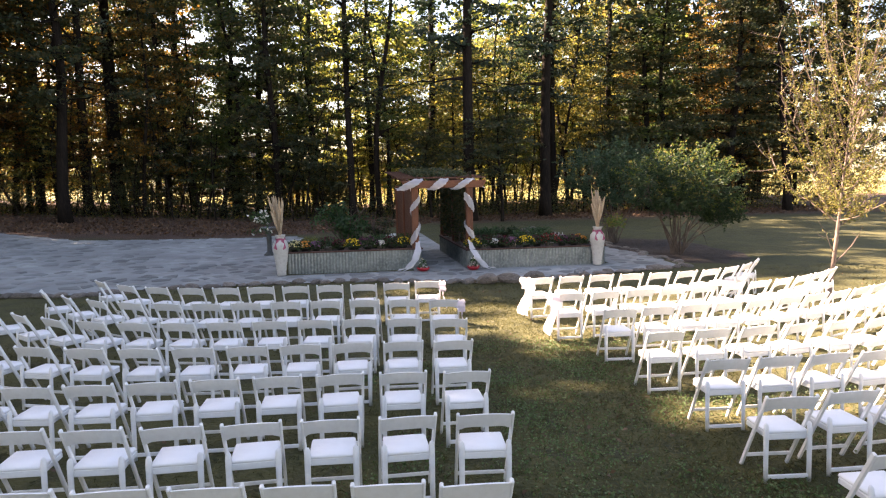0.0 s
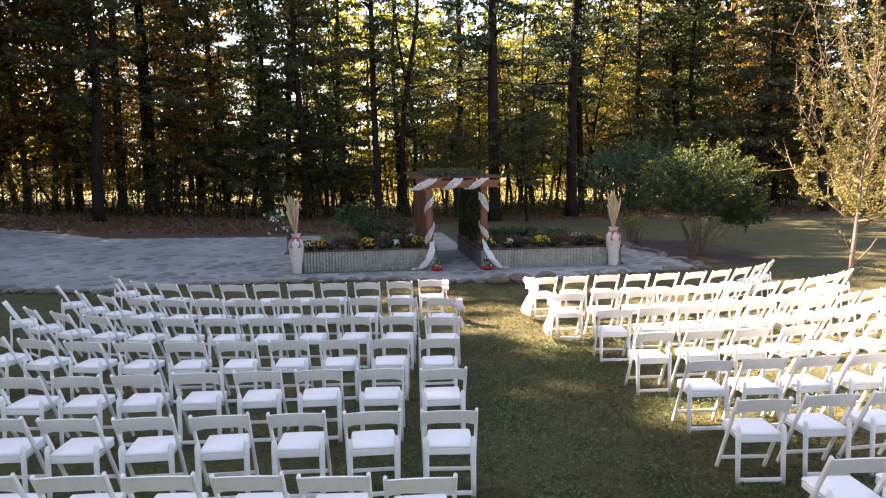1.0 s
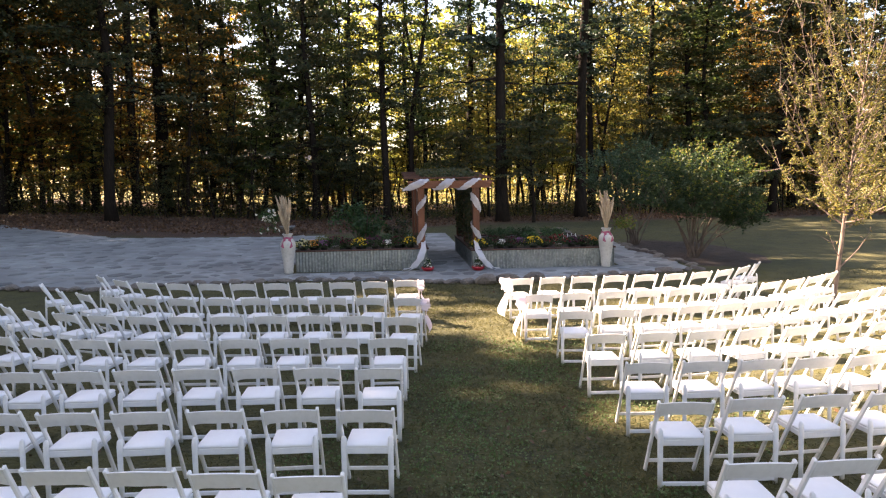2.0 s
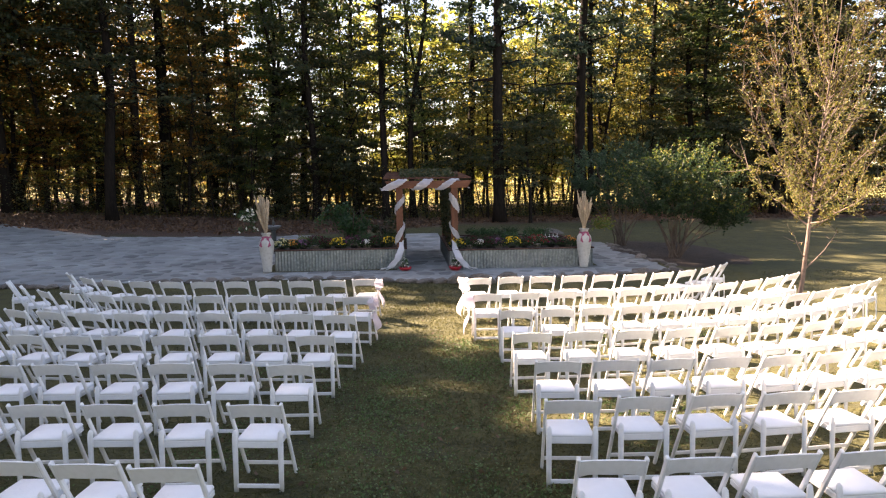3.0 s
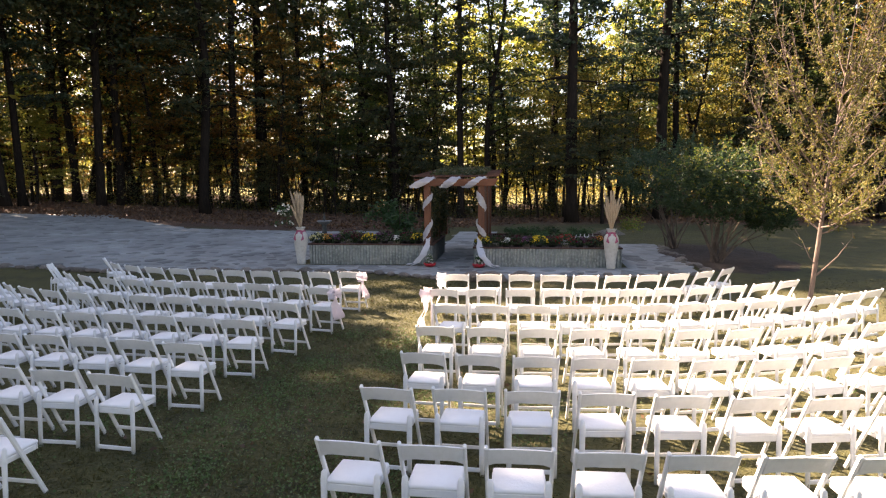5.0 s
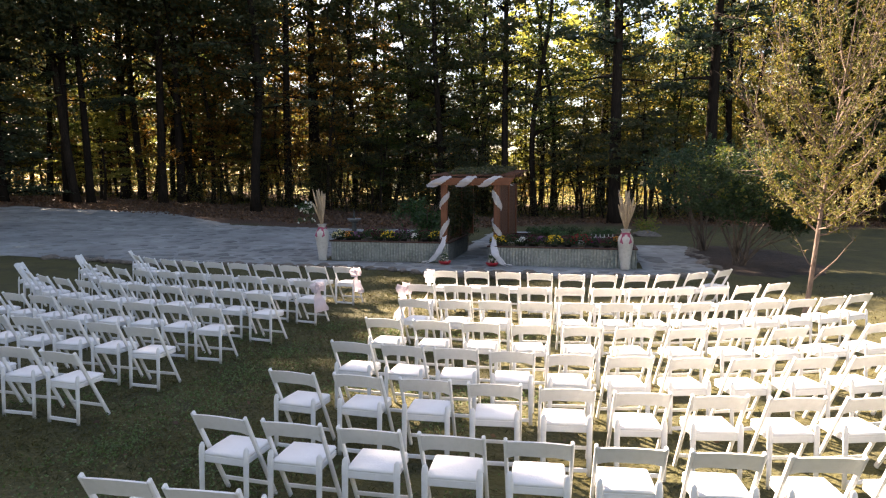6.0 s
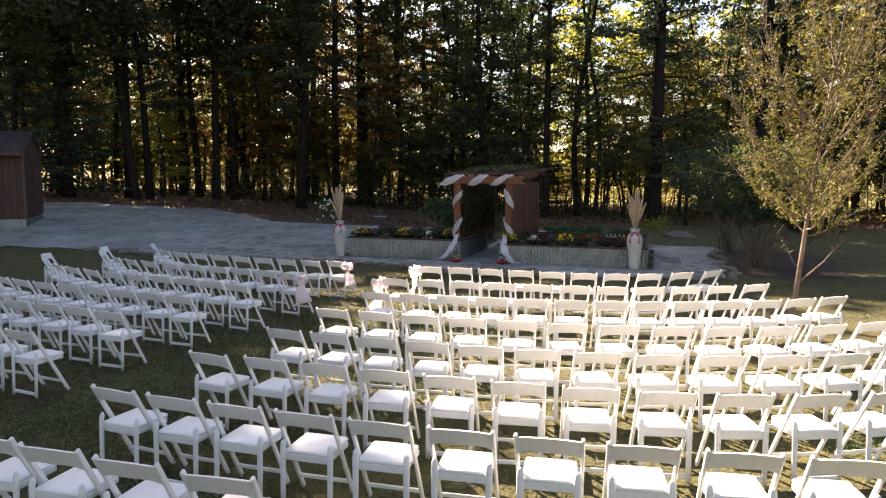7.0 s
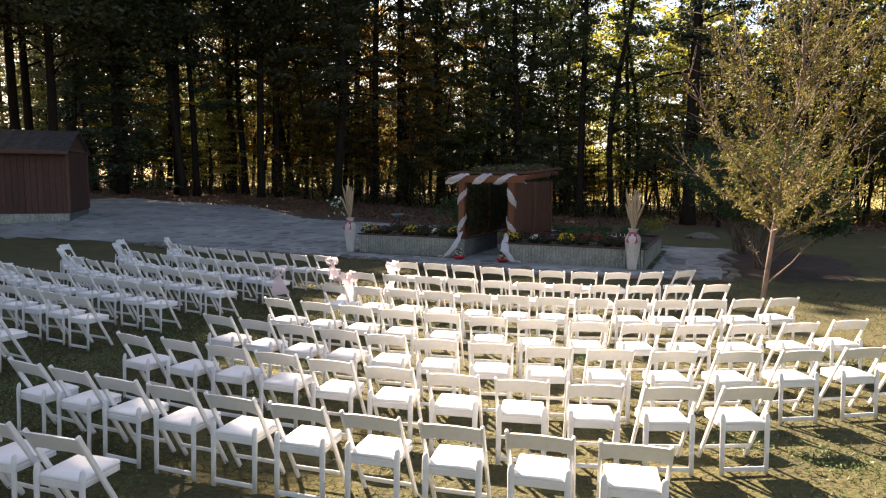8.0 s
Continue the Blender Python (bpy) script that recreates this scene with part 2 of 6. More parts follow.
def ground_material():
    m, nt, n, p = nodes_of("lawn_and_wood_floor")
    lawn = mixed(nt, noise_of(nt, 0.35, 4, 0.38, 0.62, coords="World"), (0.046, 0.048, 0.012), (0.078, 0.070, 0.018))
    lawn = mixed(nt, noise_of(nt, 2.2, 6, 0.45, 0.7, coords="World"), lawn, (0.030, 0.030, 0.011))
    lawn = mixed(nt, noise_of(nt, 24, 6, 0.45, 0.75, coords="World"), lawn, (0.085, 0.076, 0.022))
    floor = mixed(nt, noise_of(nt, 1.1, 5, 0.35, 0.65, coords="World"), (0.085, 0.042, 0.024), (0.045, 0.026, 0.017))
    floor = mixed(nt, noise_of(nt, 14, 6, 0.45, 0.7, coords="World"), floor, (0.15, 0.072, 0.038))
    field = mixed(nt, noise_of(nt, 0.3, 4, coords="World"), (0.20, 0.20, 0.05), (0.30, 0.25, 0.08))
    g = n.new("ShaderNodeNewGeometry")
    s = n.new("ShaderNodeSeparateXYZ")
    nt.links.new(g.outputs["Position"], s.inputs[0])
    wob = n.new("ShaderNodeMath")
    wob.operation = "MULTIPLY_ADD"
    nt.links.new(noise_of(nt, 0.5, 5, 0.2, 0.8, coords="World"), wob.inputs[0])
    wob.inputs[1].default_value = 3.0
    nt.links.new(s.outputs["Y"], wob.inputs[2])
    # leaf litter lies nearer to the terrace where the shed stands
    side = n.new("ShaderNodeMapRange")
    side.inputs[1].default_value, side.inputs[2].default_value = -6, 6
    side.inputs[3].default_value, side.inputs[4].default_value = 7.5, 0.0
    nt.links.new(s.outputs["X"], side.inputs[0])
    near = n.new("ShaderNodeMath")
    nt.links.new(wob.outputs[0], near.inputs[0])
    nt.links.new(side.outputs[0], near.inputs[1])
    edges = []
    for lo, hi, line in ((36.0, 38.0, near), (62, 66, wob)):
        r = n.new("ShaderNodeMapRange")
        r.inputs[1].default_value, r.inputs[2].default_value = lo, hi
        nt.links.new(line.outputs[0], r.inputs[0])
        edges.append(r.outputs[0])
    nt.links.new(mixed(nt, edges[1], mixed(nt, edges[0], lawn, floor), field), p.inputs["Base Color"])
    p.inputs["Roughness"].default_value = 0.95
    b = n.new("ShaderNodeBump")
    b.inputs["Strength"].default_value, b.inputs["Distance"].default_value = 0.8, 0.03
    nt.links.new(noise_of(nt, 18, 8, 0.2, 0.8, coords="World"), b.inputs["Height"])
    nt.links.new(b.outputs[0], p.inputs["Normal"])
    return m


# ---- building blocks ----
def link(name, me, material, parent=None, label=""):
    ob = new(name, me)
    if material is not None and not me.materials:
        me.materials.append(material)
    if parent is not None:
        ob.parent = parent
    if label:
        ob["label"] = label
    return ob


def part(name, bm, material, parent=None, label="", smooth=False):
    me = bpy.data.meshes.new(name)
    bmesh.ops.recalc_face_normals(bm, faces=bm.faces)
    bm.to_mesh(me)
    bm.free()
    if smooth:
        me.polygons.foreach_set("use_smooth", [True] * len(me.polygons))
    return link(name, me, material, parent, label)


def thing(name, x, y, z, label, category, group="", turn=0.0):
    ob = new(name)
    ob.empty_display_size = 0.1
    ob.matrix_basis = pose(x, y, z, 0, 0, turn)
    return tagged(ob, label, category, group)


def box(bm, centre, size, bevel=0.0, turn=None):
    made = bmesh.ops.create_cube(bm, size=1.0)["verts"]
    m = Matrix.Translation(centre) @ (turn or Matrix()) @ Matrix.Diagonal((*size, 1))
    bmesh.ops.transform(bm, matrix=m, verts=made)
    if bevel:
        es = list({e for v in made for e in v.link_edges})
        bmesh.ops.bevel(bm, geom=es, offset=bevel, segments=1, affect="EDGES", clamp_overlap=True)
    return bm


def tube(bm, pts, radii, seg=8, flat=1.0, root=None):
    """A bent, tapering round bar through pts; flat squeezes it along its second axis; root: verts out of one of which it grows."""
    pts = [Vector(p) for p in pts]
    if not hasattr(radii, "__len__"):
        radii = [radii] * len(pts)
    rings = []
    side = None
    for i, p in enumerate(pts):
        d = (pts[min(i + 1, len(pts) - 1)] - pts[max(i - 1, 0)]).normalized()
        if side is None:
            side = d.cross(Vector((0, 1, 0.01))).normalized()
        side = (side - d * side.dot(d)).normalized()
        up = d.cross(side)
        rings.append([bm.verts.new(p + radii[i] * (math.cos(a) * side + flat * math.sin(a) * up)) for a in (2 * math.pi * k / seg for k in range(seg))])
    if root:
        bm.verts.remove(rings[0][0])
        rings[0][0] = min(root, key=lambda v: (v.co - pts[0]).length_squared)
    for a, b in zip(rings, rings[1:]):
        for k in range(seg):
            bm.faces.new((a[k], a[(k + 1) % seg], b[(k + 1) % seg], b[k]))
    if not root:
        bm.faces.new(rings[0][::-1])
    bm.faces.new(rings[-1])
    return [v for ring in rings for v in ring]


def lathe(bm, profile, seg=20, centre=(0, 0)):
    rings = [[bm.verts.new((centre[0] + r * math.cos(a), centre[1] + r * math.sin(a), z)) for a in (2 * math.pi * k / seg for k in range(seg))] for r, z in profile]
    for a, b in zip(rings, rings[1:]):
        for k in range(seg):
            bm.faces.new((a[k], a[(k + 1) % seg], b[(k + 1) % seg], b[k]))
    bm.faces.new(rings[0][::-1])
    bm.faces.new(rings[-1])
    return bm


def ribbon(bm, left, right):
    a = [bm.verts.new(p) for p in left]
    b = [bm.verts.new(p) for p in right]
    for i in range(len(a) - 1):
        bm.faces.new((a[i], a[i + 1], b[i + 1], b[i]))
    return bm


def leaf_mesh(name, centres, sizes, aspect=0.55, droop=0.0, rng=None, upward=0.0):
    """Leaves as small bent lozenges, each turned its own way, in one mesh."""
    rng = rng or np.random.default_rng(1)
    c = np.asarray(centres, float)
    n = len(c)
    s = np.broadcast_to(np.asarray(sizes, float), (n,))[:, None]
    d = rng.normal(size=(n, 3))
    d[:, 2] = d[:, 2] * 0.6 - droop + upward
    d /= np.linalg.norm(d, axis=1, keepdims=True)
    q = rng.normal(size=(n, 3))
    w = np.cross(d, q)
    w /= np.linalg.norm(w, axis=1, keepdims=True) + 1e-9
    nrm = np.cross(d, w)
    half = aspect / 2 * s
    v = np.stack([c - d * s / 2, c + w * half + nrm * s * 0.08, c + d * s / 2, c - w * half + nrm * s * 0.08], 1).reshape(-1, 3)
    me = bpy.data.meshes.new(name)
    me.vertices.add(4 * n)
    me.vertices.foreach_set("co", v.astype(np.float32).ravel())
    me.loops.add(4 * n)
    me.loops.foreach_set("vertex_index", np.arange(4 * n, dtype=np.int32))
    me.polygons.add(n)
    me.polygons.foreach_set("loop_start", np.arange(0, 4 * n, 4, dtype=np.int32))
    me.update(calc_edges=True)
    me.validate()
    return me


# ---- the lie of the land ----
def rise(x, y):
    x, y = np.asarray(x, float), np.asarray(y, float)
    return 0.02 * np.clip(y - 15, 0, 4) + np.clip(0.045 * np.clip(-3 - x, 0, None) * np.clip((y - 13) / 5, 0, 1), 0, 1.2)


def lie(x, y):
    """The lawn's surface, with its small swells."""
    x, y = np.asarray(x, float), np.asarray(y, float)
    near = (np.abs(x) < 45) & (y < 60)
    return rise(x, y) + np.where(near, 0.012 * np.sin(x * 1.7 + 0.4 * y) * np.sin(y * 1.3 - 0.5 * x), 0)


def build_ground():
    def steps(lo, hi, fine, far):
        near = np.arange(lo, hi + fine, fine)
        out = [far * (k / 9) ** 2.2 for k in range(1, 10)]
        return np.concatenate([(lo - np.array(out))[::-1], near, hi + np.array(out)])

    xs, ys = steps(-40, 34, 0.5, 900), steps(-6, 60, 0.5, 1200)
    gx, gy = np.meshgrid(xs, ys)
    gz = lie(gx, gy)
    v = np.stack([gx, gy, gz], -1).reshape(-1, 3)
    nx, ny = len(xs), len(ys)
    i = (np.arange(ny - 1)[:, None] * nx + np.arange(nx - 1)[None]).ravel()
    f = np.stack([i, i + 1, i + nx + 1, i + nx], 1)
    me = bpy.data.meshes.new("ground")
    me.from_pydata(v.tolist(), [], f.tolist())
    me.polygons.foreach_set("use_smooth", [True] * len(me.polygons))
    tagged(link("ground", me, ground_material()), "mown lawn with dry patches, running into a wood floor of fallen leaves", "ground", kind="structure")


build_ground()

FRONT = ([-30, -16, -11, -7.5, -5.5, -3.8, -1.75, 1.0, 2.4, 4.0, 5.2, 6.4, 8.4, 10.3], [14.0, 14.8, 15.9, 16.2, 15.9, 16.7, 16.95, 16.8, 16.3, 15.75, 15.9, 16.2, 16.6, 17.1])
BACK = ([-30, -21, -17, -13.4, -9.6, -6.3, -2.4], [31, 30.5, 32.5, 30.2, 27.6, 28.5, 30])


def on_patio(x, y):
    if x > 10.2 - 0.15 * max(0, 19 - y) or y < np.interp(x, *FRONT) or y > np.interp(x, *BACK):
        return False
    if y < 18.0:
        return True
    if x < -1.15 or 2.5 < x < 4.2:
        return True
    return 8.2 < x < 10.2 and y < 24.5


def build_patio():
    """A bed of stone dust; the flagstones lie on it."""
    step = 0.25
    vid, verts, faces = {}, [], []

    def vert(i, j):
        if (i, j) not in vid:
            x, y = -24 + i * step, 14.5 + j * step
            vid[i, j] = len(verts)
            verts.append((x, y, float(rise(x, y)) + 0.022))
        return vid[i, j]

    for i in range(int(34.5 / step)):
        for j in range(int(18 / step)):
            if on_patio(-24 + (i + 0.5) * step, 14.5 + (j + 0.5) * step):
                faces.append((vert(i, j), vert(i + 1, j), vert(i + 1, j + 1), vert(i, j + 1)))
    me = bpy.data.meshes.new("patio")
    me.from_pydata(verts, [], faces)
    return tagged(link("patio", me, MORTAR), "pale stone-dust terrace laid with irregular flagstones", "patio", kind="structure")


PATIO = build_patio()


# ---- chairs ----
def build_chair():
    """A white folding chair that faces +y, its rear feet at y = -0.2."""
    c = thing("folding_chair", 0, 0, 0, "white resin folding chair with padded seat, set on the lawn", "chair", "chairs set out in rows")
    # one long bar a side: back post above, front leg below
    for s in (-1, 1):
        bm = bmesh.new()
        a, b = Vector((s * 0.226, -0.229, 0.792)), Vector((s * 0.219, 0.185, 0.0))
        d = (b - a).normalized()
        turn = d.to_track_quat("Z", "X").to_matrix().to_4x4()
        box(bm, (a + b) / 2, (0.042, 0.026, (b - a).length), 0.008, turn)
        part("front_leg", bm, WHITE, c)
    for s in (-1, 1):
        bm = bmesh.new()
        tube(bm, [(s * 0.196, -0.20, 0.0), (s * 0.196, -0.190, 0.2), (s * 0.196, -0.180, 0.47), (s * 0.196, -0.172, 0.515), (s * 0.196, -0.165, 0.535)], [0.022, 0.023, 0.026, 0.023, 0.010], 10, 0.55)
        part("rear_leg", bm, WHITE, c, smooth=True)
    bm = bmesh.new()
    box(bm, (0, -0.198, 0.055), (0.372, 0.018, 0.038), 0.005)
    part("rear_stretcher", bm, WHITE, c)
    bm = bmesh.new()
    box(bm, (0, 0.108, 0.13), (0.425, 0.016, 0.034), 0.005)
    part("front_stretcher", bm, WHITE, c)
    # seat frame and pad
    bm = bmesh.new()
    box(bm, (0, -0.165, 0.408), (0.356, 0.022, 0.058), 0.006)
    box(bm, (-0.182, -0.005, 0.414), (0.020, 0.30, 0.045), 0.005)
    box(bm, (0.182, -0.005, 0.414), (0.020, 0.30, 0.045), 0.005)
    box(bm, (0, 0.155, 0.414), (0.384, 0.020, 0.045), 0.005)
    part("seat_frame", bm, WHITE, c)
    bm = bmesh.new()
    box(bm, (0, 0.002, 0.448), (0.374, 0.362, 0.034), 0.012)
    bmesh.ops.subdivide_edges(bm, edges=bm.edges[:], cuts=1, use_grid_fill=True)
    for v in bm.verts:
        if v.co.z > 0.446:
            v.co.z += 0.009 * (1 - (v.co.x / 0.2) ** 2) * (1 - ((v.co.y - 0.002) / 0.2) ** 2)
    part("seat", bm, SEAT, c, smooth=True)
    # back rest: a wide board, bowed to the rear and arched on top
    bm = bmesh.new()
    cols = []
    for k in range(9):
        u = -1 + k / 4
        x, y = 0.215 * u, -0.040 * (1 - u * u)
        top, low = 0.772 + 0.024 * (1 - u * u), 0.634 + 0.034 * (1 - u**4)
        yt, yl = -0.228 + y, -0.163 + y
        cols.append([bm.verts.new(p) for p in ((x, yl - 0.010, low), (x, yt - 0.010, top), (x, yt + 0.010, top), (x, yl + 0.010, low))])
    for a, b in zip(cols, cols[1:]):
        for k in range(4):
            bm.faces.new((a[k], a[(k + 1) % 4], b[(k + 1) % 4], b[k]))
    bm.faces.new(cols[0][::-1])
    bm.faces.new(cols[-1])
    part("backrest", bm, WHITE, c)
    return c


CHAIR = build_chair()
SEATS = {}
chair_rng = random.Random(5)


def chair_row(name, n, px, py, pw):
    """n chairs from the aisle outwards: centre of the back's top edge and turn as smooth functions of the place in the row."""
    for i in range(n):
        f = lambda p: sum(c * i**k for k, c in enumerate(p))
        x, y, w = f(px), f(py), f(pw) + chair_rng.uniform(-2, 2)
        m = pose(x, y, float(rise(x, y)), 0, 0, w) @ pose(0, 0.235, 0)
        SEATS[name, i] = m
        if len(SEATS) == 1:
            CHAIR.matrix_basis = m
        else:
            copy_thing(CHAIR, m)


chair_row("L1", 11, (1.955, -0.583, -0.0033), (11.702885, -0.11198, 0.063612, -0.010844, 0.000725), (-7.70861, -3.68536, 2.46674, -0.41554, 0.01587))
chair_row("L2", 12, (1.938, -0.611, -0.0004), (9.845397, 0.213363, -0.038825, 0.00295, 6.4e-05), (-9.70984, -2.9554, 2.41745, -0.46567, 0.0209))
chair_row("L3", 12, (1.784, -0.601, -0.0012), (8.47, 0.202, -0.0384, 0.0036), (-9, 2.6, -0.52, -0.014))
chair_row("L4", 12, (1.614, -0.580, -0.0042), (7.29, 0.104, -0.0185, 0.0023), (-3.3, 0.97, -0.357))
chair_row("L5", 10, (1.524, -0.633, 0.0047), (6.05, 0.126, -0.0209, 0.0016), (-2.8, 1.2, -0.28))
chair_row("L6", 8, (1.431, -0.629, 0.0017), (4.87, 0.090, -0.0155, 0.0019), (-4.1, 2.0, -0.33))
chair_row("L7", 7, (1.096, -0.549, -0.0056), (3.69, 0.115, -0.0100, 0.0010), (-3.9, 0.64, -0.17))
chair_row("R1", 10, (4.083, 0.612, -0.0027), (11.52, 0.081, -0.0379, 0.0049), (2.6, -2.2, 0.80))
chair_row("R2", 11, (4.021, 0.636, -0.0045), (9.85, 0.051, -0.0096, 0.0018), (-1.5, 1.6, 0.20))
chair_row("R3", 13, (4.261, 0.610, -0.0050), (8.49, 0.035, 0.0013, 0.0007), (-5.5, 3.8, -0.05))
chair_row("R4", 13, (4.226, 0.634, -0.0024), (7.12, 0.0, -0.0018, 0.0012), (-2.7, 4.1, -0.10))
chair_row("R5", 14, (4.252, 0.586, 0.0008), (5.88, -0.024, 0.0008, 0.0010), (-4.7, 3.4, -0.02))
chair_row("R6", 11, (4.102, 0.636, -0.0021), (4.716, 0.036, -0.0147, 0.0019), (-4.6, 2.3, 0.076))
chair_row("R7", 10, (4.067, 0.591, 0.0017), (3.54, -0.020, 0.0045, 0.0002), (-3.9, 1.82, -0.02))
chair_row("R8", 4, (4.03, 0.560, 0.022), (2.464, -0.020, 0.0046), (1.8, 1.5, -0.2))


def sash(m, side, material, label, size=0.74):
    """A tulle bow tied to the aisle post of a chair, its tails hanging to the seat and below."""
    rng = random.Random(int(side * 7 + len(label)))
    at = m @ Matrix.Translation((side * 0.225, -0.22, 0.70))
    s = new("chair_sash")
    s.empty_display_size = 0.1
    s.matrix_basis = at @ Matrix.Scale(size, 4)
    tagged(s, label, "sash", "bows on the aisle chairs")
    for k in (-1, 1):
        bm = bmesh.new()
        la, lb = [], []
        for i in range(11):
            a = 2 * math.pi * i / 10
            r = 0.10 * (1 + 0.2 * math.sin(3 * a))
            p = Vector((side * 0.05 + 0.02 * math.sin(a * 2), k * (0.11 - r * math.cos(a)), 0.02 + 0.10 * math.sin(a) - 0.03))
            la.append(p + Vector((side * 0.08, 0, 0.02 * math.sin(4 * a))))
            lb.append(p - Vector((side * 0.06, 0, 0.02 * math.cos(3 * a))))
        part("loop", ribbon(bm, la, lb), material, s, smooth=True)
    bm = bmesh.new()
    bmesh.ops.create_icosphere(bm, subdivisions=2, radius=0.042, matrix=Matrix.Translation((side * 0.05, 0, 0.02)))
    for v in bm.verts:
        v.co += Vector((rng.uniform(-1, 1), rng.uniform(-1, 1), rng.uniform(-1, 1))) * 0.006
    part("knot", bm, material, s, smooth=True)
    for k in (-1, 1, 0.2):
        bm = bmesh.new()
        la, lb = [], []
        long = 0.5 + 0.12 * rng.random()
        for i in range(12):
            u = i / 11
            wide = 0.035 + 0.15 * u + 0.02 * math.sin(17 * u + 5 * k)
            mid = Vector((side * (0.05 + 0.10 * u), k * (0.02 + 0.11 * u), 0.01 - long * u))
            la.append(mid + Vector((side * 0.03 * math.sin(9 * u), -wide, 0)))
            lb.append(mid + Vector((side * 0.03 * math.cos(8 * u), wide, -0.03 * u)))
        part("tail", ribbon(bm, la, lb), material, s, smooth=True)


sash(SEATS["L1", 0], 1, PINK, "pale pink tulle bow tied to a front-row aisle chair")
sash(SEATS["L2", 0], 1, PINK, "pink and lilac tulle bow hanging from an aisle chair")
sash(SEATS["R1", 0], -1, TULLE, "creamy white tulle bow tied to a front-row aisle chair", 1.0)
sash(SEATS["R2", 0], -1, PINK, "blush tulle bow with long tails on an aisle chair", 0.95)


# ---- planters, pergola, vases ----
def corrugated(bm, a, b, z0, z1, pitch=0.086, depth=0.024):
    """A corrugated sheet, ribs upright, from a to b."""
    a, b = Vector((*a, 0)), Vector((*b, 0))
    d = (b - a).normalized()
    out = Vector((d.y, -d.x, 0))
    n = int((b - a).length / pitch * 4)
    low, high = [], []
    for i in range(n + 1):
        p = a + (b - a) * i / n + out * depth * math.sin(i * math.pi / 2)
        low.append(bm.verts.new((p.x, p.y, z0)))
        high.append(bm.verts.new((p.x, p.y, z1)))
    for i in range(n):
        bm.faces.new((low[i], low[i + 1], high[i + 1], high[i]))


def planter(x0, x1, y0, y1, z0, z1, label):
    p = thing("raised_planter", (x0 + x1) / 2, y0, z0, label, "planter", "galvanised planters beside the pergola")
    inv = p.matrix_basis.inverted()

    def shaped(name, bm, material, text="", smooth=False):
        bmesh.ops.transform(bm, matrix=inv, verts=bm.verts)
        return part(name, bm, material, p, text, smooth)

    for name, a, b in (("front_panel", (x0, y0), (x1, y0)), ("end_panel", (x0, y1), (x0, y0)), ("end_panel", (x1, y0), (x1, y1)), ("back_panel", (x1, y1), (x0, y1))):
        bm = bmesh.new()
        corrugated(bm, a, b, z0 - 0.06, z1 - 0.02)
        shaped(name, bm, GALV, "ribbed galvanised sheet", True)
    for c, s in ((((x0 + x1) / 2, y0), (x1 - x0 + 0.09, 0.09)), (((x0 + x1) / 2, y1), (x1 - x0 + 0.09, 0.09)), ((x0, (y0 + y1) / 2), (0.09, y1 - y0 - 0.1)), ((x1, (y0 + y1) / 2), (0.09, y1 - y0 - 0.1))):
        bm = bmesh.new()
        box(bm, (*c, z1), (*s, 0.04), 0.006)
        shaped("rim_board", bm, SHEDWOOD, "dark red-brown cap board")
    bm = bmesh.new()
    n, m = 24, 14
    grid = [[bm.verts.new((x0 + 0.03 + (x1 - x0 - 0.06) * i / n, y0 + 0.03 + (y1 - y0 - 0.06) * j / m, z1 - 0.05 + 0.02 * math.sin(3.1 * i) * math.cos(2.3 * j))) for j in range(m + 1)] for i in range(n + 1)]
    for i in range(n):
        for j in range(m):
            bm.faces.new((grid[i][j], grid[i + 1][j], grid[i + 1][j + 1], grid[i][j + 1]))
    shaped("soil", bm, SOIL, "dark mulch", True)
    return p


planter(-0.95, 2.74, 18.3, 21.4, 0.06, 0.66, "long galvanised planter with a red-brown rim, full of autumn flowers")
planter(3.99, 8.06, 17.92, 22.6, 0.06, 0.62, "deep galvanised planter with a red-brown rim and potted mums")

PX0, PX1, PY0, PY1 = 2.59, 4.16, 18.42, 23.0


